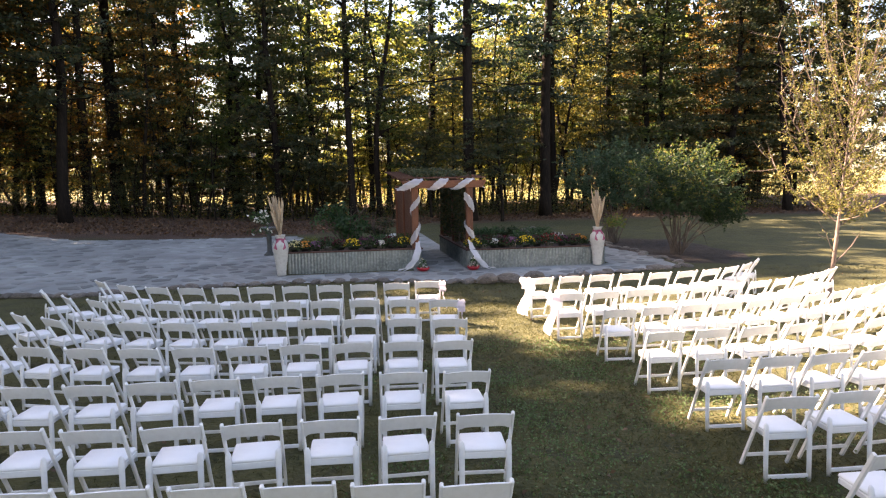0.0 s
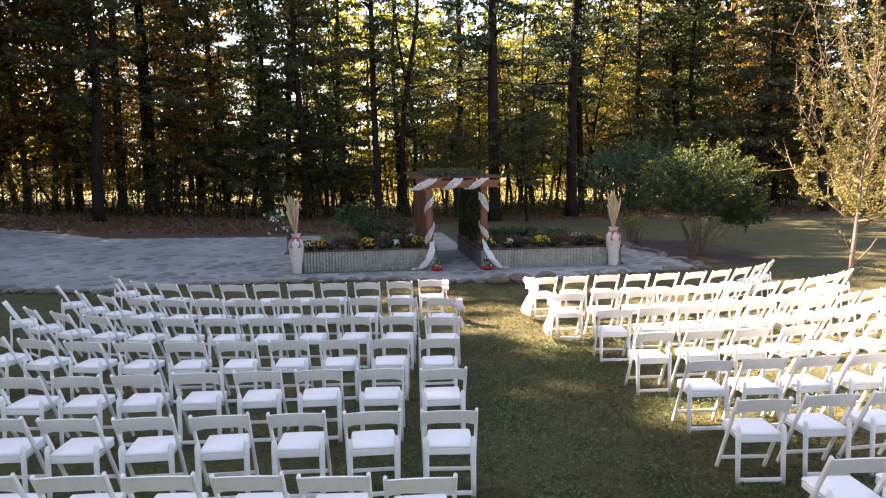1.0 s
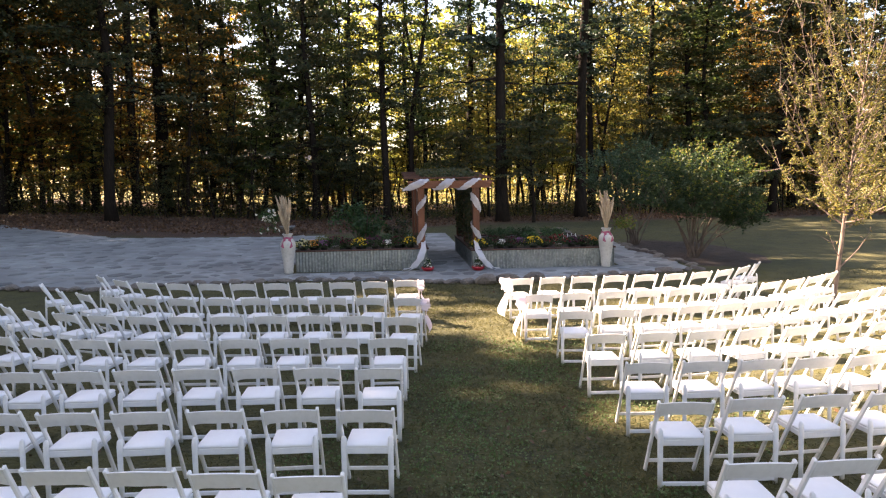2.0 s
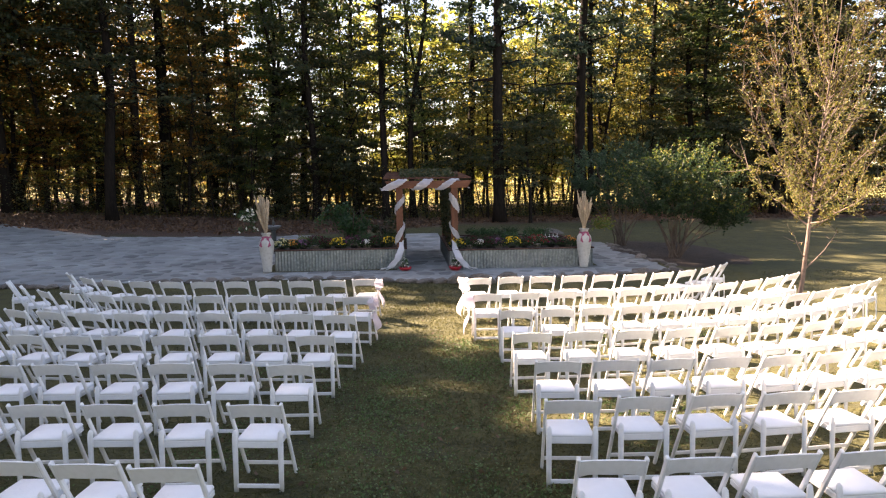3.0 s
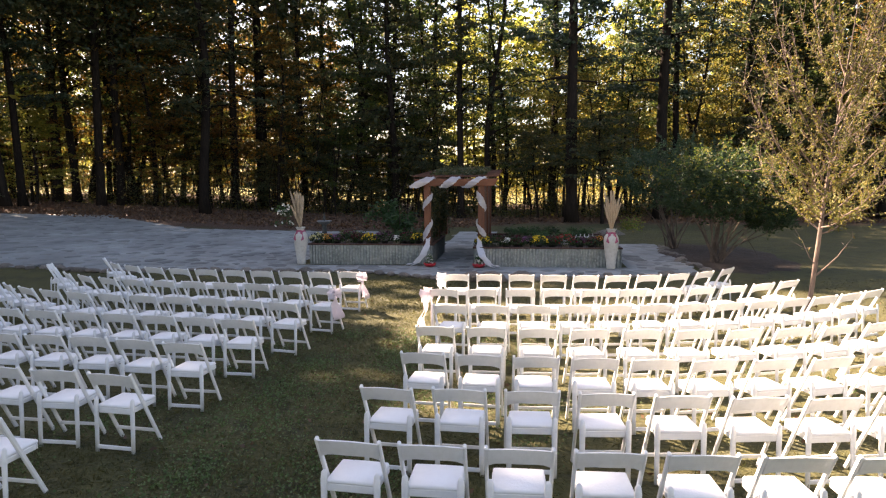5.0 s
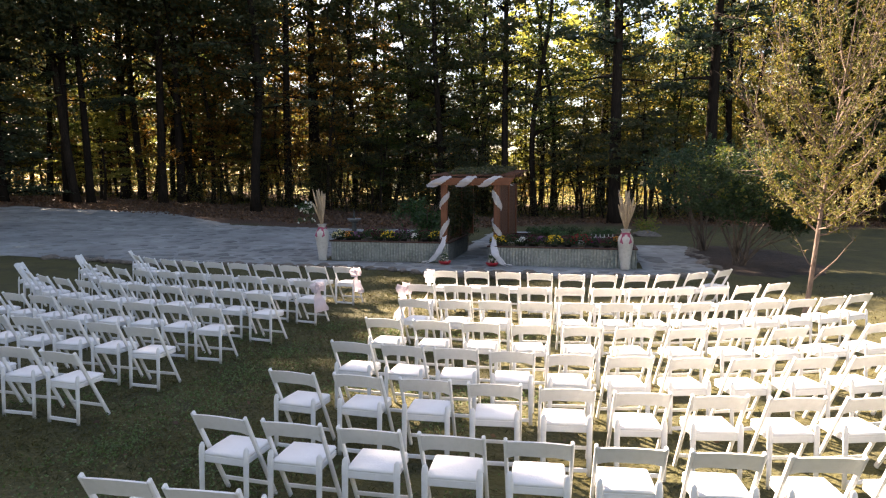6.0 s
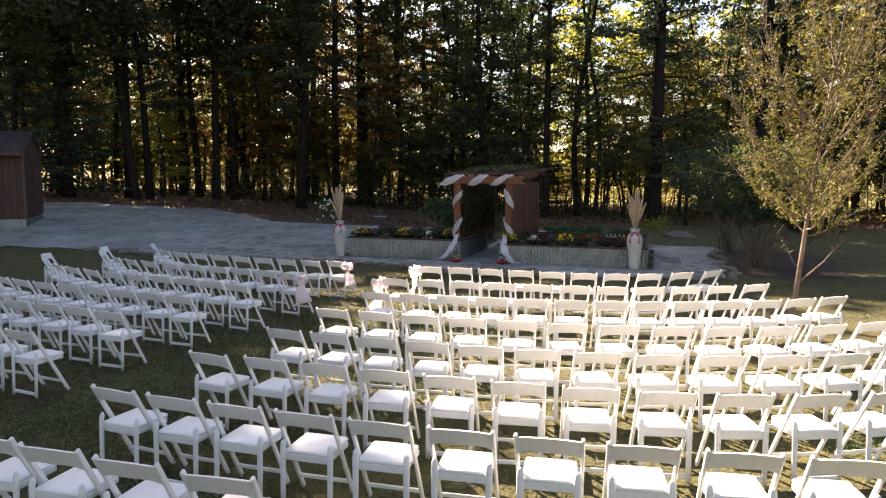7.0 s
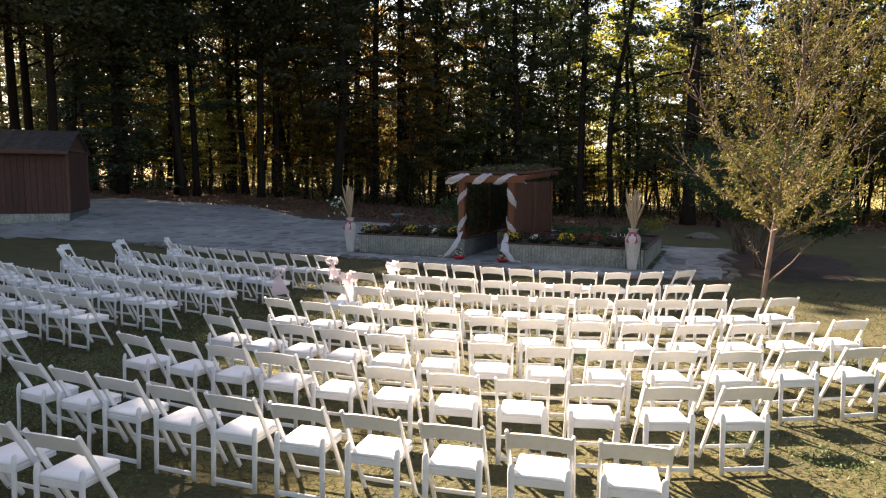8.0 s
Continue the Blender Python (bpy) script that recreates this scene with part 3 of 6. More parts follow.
def pergola():
    p = thing("garden_pergola", (PX0 + PX1) / 2, PY0, 0.07, "red-brown stained wooden pergola with boarded sides over the path", "pergola")
    inv = p.matrix_basis.inverted()

    def shaped(name, bm, material, text="", smooth=False):
        bmesh.ops.transform(bm, matrix=inv, verts=bm.verts)
        return part(name, bm, material, p, text, smooth)

    for x in (PX0, PX1):
        for y in (PY0, (PY0 + PY1) / 2, PY1):
            bm = bmesh.new()
            box(bm, (x, y, 1.47), (0.19, 0.15, 1.80), 0.008)
            shaped("post", bm, CEDAR)
    # the front beam has raked ends; the back one is lighter and stands higher, for the roof climbs to the rear
    bm = bmesh.new()
    box(bm, ((PX0 + PX1) / 2 + 0.05, PY0 - 0.10, 2.465), (2.46, 0.05, 0.21), 0.008)
    for v in bm.verts:
        if v.co.z < 2.465:
            v.co.x += 0.12 if v.co.x < 3.4 else -0.12
    shaped("cross_beam", bm, CEDAR_X)
    # the back beam's shade is put into its tone as well
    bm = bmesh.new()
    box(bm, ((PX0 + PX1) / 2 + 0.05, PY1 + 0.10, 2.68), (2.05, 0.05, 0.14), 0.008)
    shaped("cross_beam", bm, CEDAR_SHADED)
    slope = Matrix.Rotation(math.atan2(0.20, PY1 - PY0), 4, "X")
    for x in (PX0, PX1):
        bm = bmesh.new()
        box(bm, (x, (PY0 + PY1) / 2, 2.55), (0.05, PY1 - PY0 + 0.10, 0.15), 0.006, slope)
        shaped("side_beam", bm, CEDAR)
    # rafters take the darkened cedar, standing in for the shade they lie in
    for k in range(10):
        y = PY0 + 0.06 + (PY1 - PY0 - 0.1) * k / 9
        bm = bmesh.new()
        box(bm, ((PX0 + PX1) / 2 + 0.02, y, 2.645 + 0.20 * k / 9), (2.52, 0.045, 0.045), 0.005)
        shaped("rafter", bm, CEDAR_SHADED)
    # boarded sides; their shade is put into the darker cedar tone
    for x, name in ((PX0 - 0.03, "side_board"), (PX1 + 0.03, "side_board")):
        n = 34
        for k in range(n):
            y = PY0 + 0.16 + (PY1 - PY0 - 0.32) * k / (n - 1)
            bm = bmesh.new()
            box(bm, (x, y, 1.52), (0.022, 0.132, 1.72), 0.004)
            shaped(name, bm, CEDAR_SHADED)
    # dark lattice lining on the path side of each wall
    for x in (PX0 + 0.02, PX1 - 0.02):
        for k in range(26):
            for lean in (-45, 45):
                y = PY0 + 0.22 + (PY1 - PY0 - 0.44) * k / 25
                bm = bmesh.new()
                box(bm, (x + 0.004 * lean / 45, y, 1.52), (0.008, 0.035, min(1.7, 2.3 * min(k + 1.5, 26.5 - k) / 5)), 0, Matrix.Rotation(radians(lean * 0.8), 4, "X"))
                bmesh.ops.bisect_plane(bm, geom=bm.verts[:] + bm.edges[:] + bm.faces[:], plane_co=(0, 0, 2.36), plane_no=(0, 0, 1), clear_outer=True)
                bmesh.ops.bisect_plane(bm, geom=bm.verts[:] + bm.edges[:] + bm.faces[:], plane_co=(0, 0, 0.66), plane_no=(0, 0, -1), clear_outer=True)
                bmesh.ops.holes_fill(bm, edges=bm.edges[:])
                shaped("lattice_strip", bm, LATTICE)
    return p


pergola()


def ivy(x, y0, y1, z0, z1, n, seed):
    rng = np.random.default_rng(seed)
    c = np.stack([x + rng.normal(0, 0.03, n), rng.uniform(y0, y1, n), z0 + (z1 - z0) * rng.beta(2, 1.6, n)], 1)
    return c


for side, x in ((-1, PX1 - 0.08), (1, PX0 + 0.08)):
    vine = thing("climbing_vine", x, 20.2, 0.1, "dark climbing vine on the inner side of a pergola wall", "vine", "vines on the pergola")
    vc = ivy(0.0, -1.6, 2.7, 0.55, 2.35, 3000, 3 + side)
    link("foliage", leaf_mesh("vine_leaves", vc, 0.09, 0.7, 0.3, np.random.default_rng(4)), LEAF_DARK, vine)
    for k in range(5):
        bm = bmesh.new()
        tube(bm, [(side * 0.02, -1.5 + 0.8 * k + 0.2 * math.sin(z * 4 + k), z * 0.55) for z in range(5)], [0.012, 0.011, 0.009, 0.007, 0.004], 5)
        part("stem", bm, STEM, vine)
roof_vine = thing("roof_vine", 3.40, 20.7, 2.77, "thin green creeper lying over the pergola rafters", "vine")
rng0 = np.random.default_rng(8)
ry = rng0.uniform(-2.1, 2.2, 2400)
rc = np.stack([0.03 + rng0.uniform(-0.86, 0.86, 2400) * (1 - 0.1 * np.abs(np.sin(3 * ry))), ry, 0.045 * ry + np.abs(rng0.normal(0.03, 0.05, 2400))], 1)
link("foliage", leaf_mesh("creeper_leaves", rc, 0.10, 0.6, 0, rng0), LEAF_DARK, roof_vine)
for k in range(6):
    bm = bmesh.new()
    tube(bm, [(-0.7 + 0.28 * k + 0.08 * math.sin(j), -2.1 + j * 0.84, 0.012 + 0.045 * (-2.1 + j * 0.84)) for j in range(6)], 0.008, 5)
    part("stem", bm, STEM, roof_vine)


def helix_drape(parent, start, along, length, radius, turns, width, phase, hand=1, name="swag"):
    """A band of tulle wound round a bar."""
    along = Vector(along).normalized()
    u = along.orthogonal().normalized()
    v = along.cross(u)
    n = int(34 * turns) + 2
    folds = 9
    rows = [[] for _ in range(folds)]
    for i in range(n):
        t = i / (n - 1)
        a = phase + hand * 2 * math.pi * turns * t
        face = max(0.0, -(math.cos(a) * u + math.sin(a) * v).y)
        wide = width * (0.55 + (0.34 + 0.16 * math.sin(5.3 * t + 3 * phase)) * face)
        slip = 0.05 * math.sin(9 * t + phase)
        for k, row in enumerate(rows):
            off = k / (folds - 1) - 0.5
            ca, sa = math.cos(a + hand * off * 0.9), math.sin(a + hand * off * 0.9)
            sq = radius / max(abs(ca), abs(sa)) ** 0.45
            r = sq * (1.0 + 0.05 * math.sin(5 * a + off * 4)) + (0.012 if k % 2 else -0.003) * (0.5 + face) + 0.05 * face * max(0.0, math.sin(4 * t + 2 * phase)) * (0.5 - off)
            row.append(Vector(start) + along * (t * length + slip + off * wide + 0.012 * math.sin(11 * a + 5 * off)) + r * (ca * u + sa * v))
    bm = bmesh.new()
    rows = [[bm.verts.new(p) for p in line] for line in rows]
    for a, b in zip(rows, rows[1:]):
        for i in range(n - 1):
            bm.faces.new((a[i], a[i + 1], b[i + 1], b[i]))
    return part(name, bm, TULLE, parent, smooth=True)


drape = thing("tulle_drape", 3.37, PY0, 2.5, "white tulle wound in spirals round the pergola's front beam and posts", "drape")
helix_drape(drape, (-1.16, -0.10, -0.035), (1, 0, 0), 2.22, 0.135, 2.95, 0.56, -1.7, -1)
for s, x in ((-1, PX0 - 3.37), (1, PX1 - 3.37)):
    helix_drape(drape, (x, 0, -0.05 if s < 0 else -0.22), (0, 0, -1), 1.80, 0.125, 2.3, 0.43, 1.0 if s < 0 else 2.2, 1 if s < 0 else -1)
    # the tail sweeps outwards onto the paving
    for fold in (0, 1):
        bm = bmesh.new()
        rows = [[], [], []]
        for i in range(18):
            t = i / 17
            z = -1.66 - 0.74 * min(1, (t * 1.18) ** 0.9) + 0.012 * math.sin(9 * t + fold)
            xx = x + s * (-0.04 + (0.60 - 0.16 * fold) * t**1.9)
            yy = (-0.15 if s < 0 else -0.18) - (0.30 if s < 0 else 0.56) * min(1, t * 2.2) - 0.06 * t - 0.05 * fold
            w = 0.05 + 0.06 * math.sin(math.pi * min(1, t * 1.05)) + 0.015 * math.sin(23 * t + 2 * fold) + 0.02 * fold
            for row, o in zip(rows, (-1, 0, 1)):
                row.append(bm.verts.new((xx + o * w * 0.8, yy - 0.05 * (1 - abs(o)) + 0.02 * math.sin(14 * t + o), z + (0.03 * (1 - abs(o)) if t > 0.8 else 0) + max(0, o * s * -0.05))))
        for p, q in zip(rows, rows[1:]):
            for i in range(17):
                bm.faces.new((p[i], p[i + 1], q[i + 1], q[i]))
        part("tail", bm, TULLE, drape, smooth=True)


def vase(x, y, label):
    z = float(rise(x, y)) + 0.03
    v = thing("floor_vase", x, y, z, label, "vase", "tall vases at the planters' ends")
    bm = bmesh.new()
    lathe(bm, [(0.115, 0), (0.125, 0.02), (0.12, 0.06), (0.155, 0.35), (0.195, 0.62), (0.21, 0.76), (0.195, 0.87), (0.14, 0.95), (0.105, 0.99), (0.105, 1.03), (0.135, 1.08), (0.142, 1.10), (0.125, 1.105), (0.09, 1.06)], 28)
    part("body", bm, CERAMIC, v, smooth=True)
    bm = bmesh.new()
    la, lb = [], []
    for i in range(25):
        a = 2 * math.pi * i / 24
        r = 0.122 + 0.01 * math.sin(5 * a)
        la.append(Vector((r * math.cos(a), r * math.sin(a), 1.01 + 0.01 * math.sin(3 * a))))
        lb.append(Vector(((r + 0.02) * math.cos(a), (r + 0.02) * math.sin(a), 0.93 + 0.012 * math.cos(4 * a))))
    ribbon(bm, la, lb)
    for k in (-1, 1):
        ribbon(bm, [Vector((k * 0.03 + k * 0.05 * u, -0.145 - 0.06 * u, 0.97 - 0.26 * u)) for u in (0, 0.3, 0.6, 1)], [Vector((k * 0.09 + k * 0.07 * u, -0.13 - 0.06 * u, 0.98 - 0.22 * u)) for u in (0, 0.3, 0.6, 1)])
    part("ribbon", bm, ROSE, v, "rose-coloured ribbon", True)
    rng = random.Random(int(x * 10))
    g = thing("pampas_bunch", x, y, z + 1.0, "bunch of dried cream pampas plumes standing in a tall vase", "dried grass", "pampas in the vases")
    for k in range(19):
        bm = bmesh.new()
        a = rng.uniform(0, 6.28)
        lean = rng.uniform(0.03, 0.27)
        high = rng.uniform(0.72, 1.16)
        pts, rad = [], []
        for i in range(10):
            u = i / 9
            r = 0.03 + lean * u**1.4
            pts.append((r * math.cos(a), r * math.sin(a), high * u))
            rad.append(0.006 if u < 0.3 else 0.005 + 0.028 * math.sin(math.pi * min(1, (u - 0.28) / 0.74)) ** 0.8)
        tube(bm, pts, rad, 7)
        for q in bm.verts:
            q.co += Vector((rng.uniform(-1, 1), rng.uniform(-1, 1), rng.uniform(-1, 1))) * 0.007
        part("plume", bm, PAMPAS, g)


vase(-1.12, 18.02, "tall white ceramic floor vase with a rose ribbon, on the paving")
vase(7.76, 17.72, "tall white shouldered floor vase with a rose ribbon and dried plumes")


def vase_spray(x, y, side, far, high, rx, rz, n, material, blooms, label, seed):
    """Leafy stems that arch out of a vase to one side and end in a loose cluster."""
    rng = np.random.default_rng(seed)
    z = float(rise(x, y)) + 0.03
    g = thing("flower_spray", x, y, z + 1.02, label, "flowers", "sprays in the vases")
    pts = []
    for k in range(9):
        bm = bmesh.new()
        e = np.array([side * (far + rng.uniform(-0.9, 0.9) * rx), rng.uniform(-0.2, 0.2), high + rng.uniform(-0.9, 0.9) * rz])
        line = [np.array([side * 0.03, 0.0, 0.0])]
        for u in (0.25, 0.5, 0.75, 1.0):
            line.append(np.array([e[0] * u**1.15, e[1] * u, e[2] * u + 0.30 * u * (1 - u)]) + rng.normal(0, 0.012, 3))
        tube(bm, [tuple(p) for p in line], [0.005, 0.0045, 0.004, 0.003, 0.0015], 5)
        part("stem", bm, STEM, g)
        for u in rng.uniform(0.62, 1.05, n // 9):
            j = min(3, int(u * 4))
            f = u * 4 - j
            pts.append(line[j] * (1 - f) + line[j + 1] * f + rng.normal(0, 0.055, 3))
    pts = np.array(pts)
    link("foliage", leaf_mesh("spray_leaves", pts, rng.uniform(0.05, 0.10, len(pts)), 0.5, 0.3, rng), material, g)
    if blooms:
        q = pts[rng.choice(len(pts), blooms, False)] + rng.normal(0, 0.02, (blooms, 3)) - (0, 0.05, 0)
        q = (q[:, None] + rng.normal(0, 0.016, (blooms, 9, 3))).reshape(-1, 3)
        link("blossom", leaf_mesh("spray_petals", q, 0.05, 0.9, 0, rng), BLOOM["white"], g)


vase_spray(-1.12, 18.02, -1, 0.62, 0.42, 0.26, 0.34, 420, LEAF_FERN, 22, "drooping green spray with small white roses in a vase", 91)
vase_spray(7.76, 17.72, 1, 0.62, 0.20, 0.28, 0.16, 420, LEAF_SHOOT, 0, "light green leafy spray leaning out of a vase", 92)


def birdbath(x, y):
    z = float(rise(x, y))
    b = thing("birdbath", x, y, z, "pale grey stone birdbath with a small finial, behind the planter", "birdbath")
    bm = bmesh.new()
    lathe(bm, [(0.19, -0.02), (0.19, 0.05), (0.14, 0.09), (0.085, 0.16), (0.075, 0.40), (0.09, 0.62), (0.07, 0.74), (0.10, 0.84)], 18)
    part("pedestal", bm, BATHSTONE_DARK, b, smooth=True)
    bm = bmesh.new()
    lathe(bm, [(0.06, 0.83), (0.14, 0.86), (0.25, 0.93), (0.275, 0.97), (0.265, 0.985), (0.235, 0.955), (0.12, 0.90), (0.02, 0.89)], 24)
    part("basin", bm, BATHSTONE, b, smooth=True)
    bm = bmesh.new()
    lathe(bm, [(0.05, 0.885), (0.045, 0.93), (0.02, 0.97), (0.045, 1.03), (0.055, 1.09), (0.03, 1.16), (0.015, 1.22), (0.025, 1.25), (0.004, 1.30)], 12)
    part("finial", bm, BATHSTONE_DARK, b, smooth=True)


def blob_points(rng, n, rx, ry, rz, shell=0.6):
    d = rng.normal(size=(n, 3))
    d /= np.linalg.norm(d, axis=1, keepdims=True)
    r = rng.uniform(shell, 1.0, (n, 1)) ** 0.7
    p = d * r * (rx, ry, rz)
    p[:, 2] = np.abs(p[:, 2])
    return p


def mum(x, y, z, colour, wide, label, pot=POT, seed=0):
    rng = np.random.default_rng(seed)
    t = thing("potted_mum", x, y, z, label, "flower pot", "potted mums in the planters")
    bm = bmesh.new()
    lathe(bm, [(0.085, 0), (0.11, 0.15), (0.12, 0.15), (0.12, 0.175), (0.10, 0.175), (0.095, 0.14)], 14)
    part("pot", bm, pot, t, smooth=True)
    wide *= 1.34
    p = blob_points(rng, 460, wide * 1.12, wide * 1.05, wide * 0.8) + rng.normal(0, 0.02, (460, 3))
    p[:, 2] += 0.17
    link("foliage", leaf_mesh("mum_leaves", p * (0.94, 0.94, 0.97), 0.06, 0.6, 0, rng), LEAF_MYRTLE, t)
    q = blob_points(rng, 150, wide * 1.03, wide * 1.03, wide * 0.86, 0.93)
    q[:, 2] += 0.18
    keep = (q[:, 2] > 0.22) & (np.sin(q[:, 0] * 23 + seed) + np.sin(q[:, 1] * 27) > -0.55)
    link("blossom", leaf_mesh("mum_petals", q[keep], 0.055, 0.9, 0, rng), BLOOM[colour], t)


mum_n = 0
for x, y, c, w in ((-0.78, 18.35, "cream", 0.20), (-0.5, 18.42, "orange", 0.17), (-0.2, 18.4, "mauve", 0.16), (0.14, 18.55, "burgundy", 0.25), (0.48, 18.5, "burgundy", 0.18), (0.81, 18.36, "yellow", 0.20), (1.25, 18.45, "plum", 0.25), (1.62, 18.36, "white", 0.13), (1.92, 18.5, "burgundy", 0.22), (2.27, 18.42, "yellow", 0.19)):
    mum_n += 1
    mum(x, y + 0.25, 0.57, c, w, f"{c} chrysanthemums in a dark pot in the planter", POT if mum_n % 4 else CLAY, mum_n)
for x, y, c, w in ((4.22, 18.32, "yellow", 0.20), (4.58, 18.5, "burgundy", 0.25), (4.88, 18.45, "white", 0.14), (5.18, 18.5, "burgundy", 0.20), (5.46, 18.5, "mauve", 0.17), (5.82, 18.36, "yellow", 0.21), (6.2, 18.5, "burgundy", 0.20), (6.58, 18.46, "red", 0.25), (6.98, 18.5, "plum", 0.18), (7.3, 18.40, "burgundy", 0.19), (7.55, 18.6, "orange", 0.18)):
    mum_n += 1
    mum(x, y, 0.52, c, w, f"{c} chrysanthemums in a pot along the planter's edge", POT if mum_n % 3 else CLAY, mum_n)


def frond_plant(name, x, y, z, n, length, label, category, material, seed, spread=0.8):
    rng = np.random.default_rng(seed)
    t = thing(name, x, y, z, label, category)
    pts, size = [], []
    bm = bmesh.new()
    for k in range(n):
        a = rng.uniform(0, 2 * math.pi)
        long = length * rng.uniform(0.7, 1.1)
        line = []
        for i in range(9):
            u = i / 8
            r = spread * long * u
            h = long * (1.15 * u - 0.75 * u * u)
            p = np.array([r * math.cos(a), r * math.sin(a), max(0.02, h)])
            line.append(tuple(p))
            for _ in range(5):
                pts.append(p + rng.normal(0, 0.035 + 0.05 * length * (1 - u) * u, 3))
                size.append(0.12 * length)
        tube(bm, line[::2], [0.006, 0.005, 0.004, 0.003, 0.002], 4)
    part("stem", bm, STEM, t)
    link("foliage", leaf_mesh(name + "_leaves", np.array(pts), np.array(size), 0.35, 0.1, rng), material, t)


frond_plant("fern", 2.0, 19.2, 0.6, 24, 0.75, "green arching fern in the planter", "fern", LEAF_FERN, 31)
frond_plant("fern", 0.2, 19.4, 0.6, 22, 0.6, "green fern behind the mums in the planter", "fern", LEAF_FERN, 32)
frond_plant("fern", 6.3, 19.3, 0.55, 26, 0.85, "green fern with long fronds in the deep planter", "fern", LEAF_FERN, 33)
frond_plant("leafy_plant", 5.3, 19.1, 0.55, 30, 0.5, "grey-green leafy plant in the deep planter", "plant", LEAF_GREEN, 34)
frond_plant("leafy_plant", 7.4, 19.2, 0.55, 30, 0.45, "low green plant in the deep planter", "plant", LEAF_MYRTLE, 35)


def shrub(name, x, y, rx, ry, rz, n, leaf, label, material, seed, stems=9, low=0.25):
    """A shrub: stems from one root, clumps of leaves with an uneven outline."""
    rng = np.random.default_rng(seed)
    z = float(rise(x, y))
    t = thing(name, x, y, z, label, "shrub")
    for k in range(stems):
        bm = bmesh.new()
        a, lean = 2 * math.pi * k / stems + rng.uniform(-0.3, 0.3), rng.uniform(0.35, 0.95)
        e = np.array([lean * rx * math.cos(a), lean * ry * math.sin(a), rz * rng.uniform(0.6, 0.95)])
        line = [tuple(e * (u**1.1, u**1.1, u) + rng.normal(0, 0.02, 3) * (u > 0)) for u in (0.0, 0.25, 0.5, 0.75, 1.0)]
        line[0] = (0.12 * math.cos(a), 0.12 * math.sin(a), -0.05)
        body = tube(bm, line, [0.03, 0.026, 0.02, 0.014, 0.006], 6)
        for _ in range(3):
            b = np.array(line[int(rng.integers(2, 4))])
            c = b + rng.normal(0, 0.35, 3) * (rx, ry, rz * 0.5) * 0.5 + (0, 0, 0.25)
            tube(bm, [tuple(b), tuple((b + c) / 2 + (0, 0, 0.05)), tuple(c)], [0.012, 0.009, 0.004], 5, root=body)
        part("stem", bm, STEM, t)
    clumps = max(20, n // 60)
    d = rng.normal(size=(clumps, 3))
    d /= np.linalg.norm(d, axis=1, keepdims=True)
    cc = d * rng.uniform(0.4, 1.12, (clumps, 1)) * (rx * 0.86, ry * 0.86, (rz * (1 - low)) / 2 * 0.9)
    cc[:, 2] += rz * (1 + low) / 2 + rng.normal(0, 0.05 * rz, clumps)
    cc[:, :2] *= np.clip(0.62 + 0.55 * (cc[:, 2:] / rz - low) / (1 - low), 0.5, 1.08)
    p = (cc[:, None] + rng.normal(0, 1, (clumps, n // clumps, 3)) * (0.11 * rx, 0.11 * ry, 0.085 * rz)).reshape(-1, 3)
    p = p[p[:, 2] > low * rz * 0.75]
    link("foliage", leaf_mesh(name + "_leaves", p, rng.uniform(0.8, 1.2, len(p)) * leaf, 0.45, 0.0, rng, 0.3), material, t)


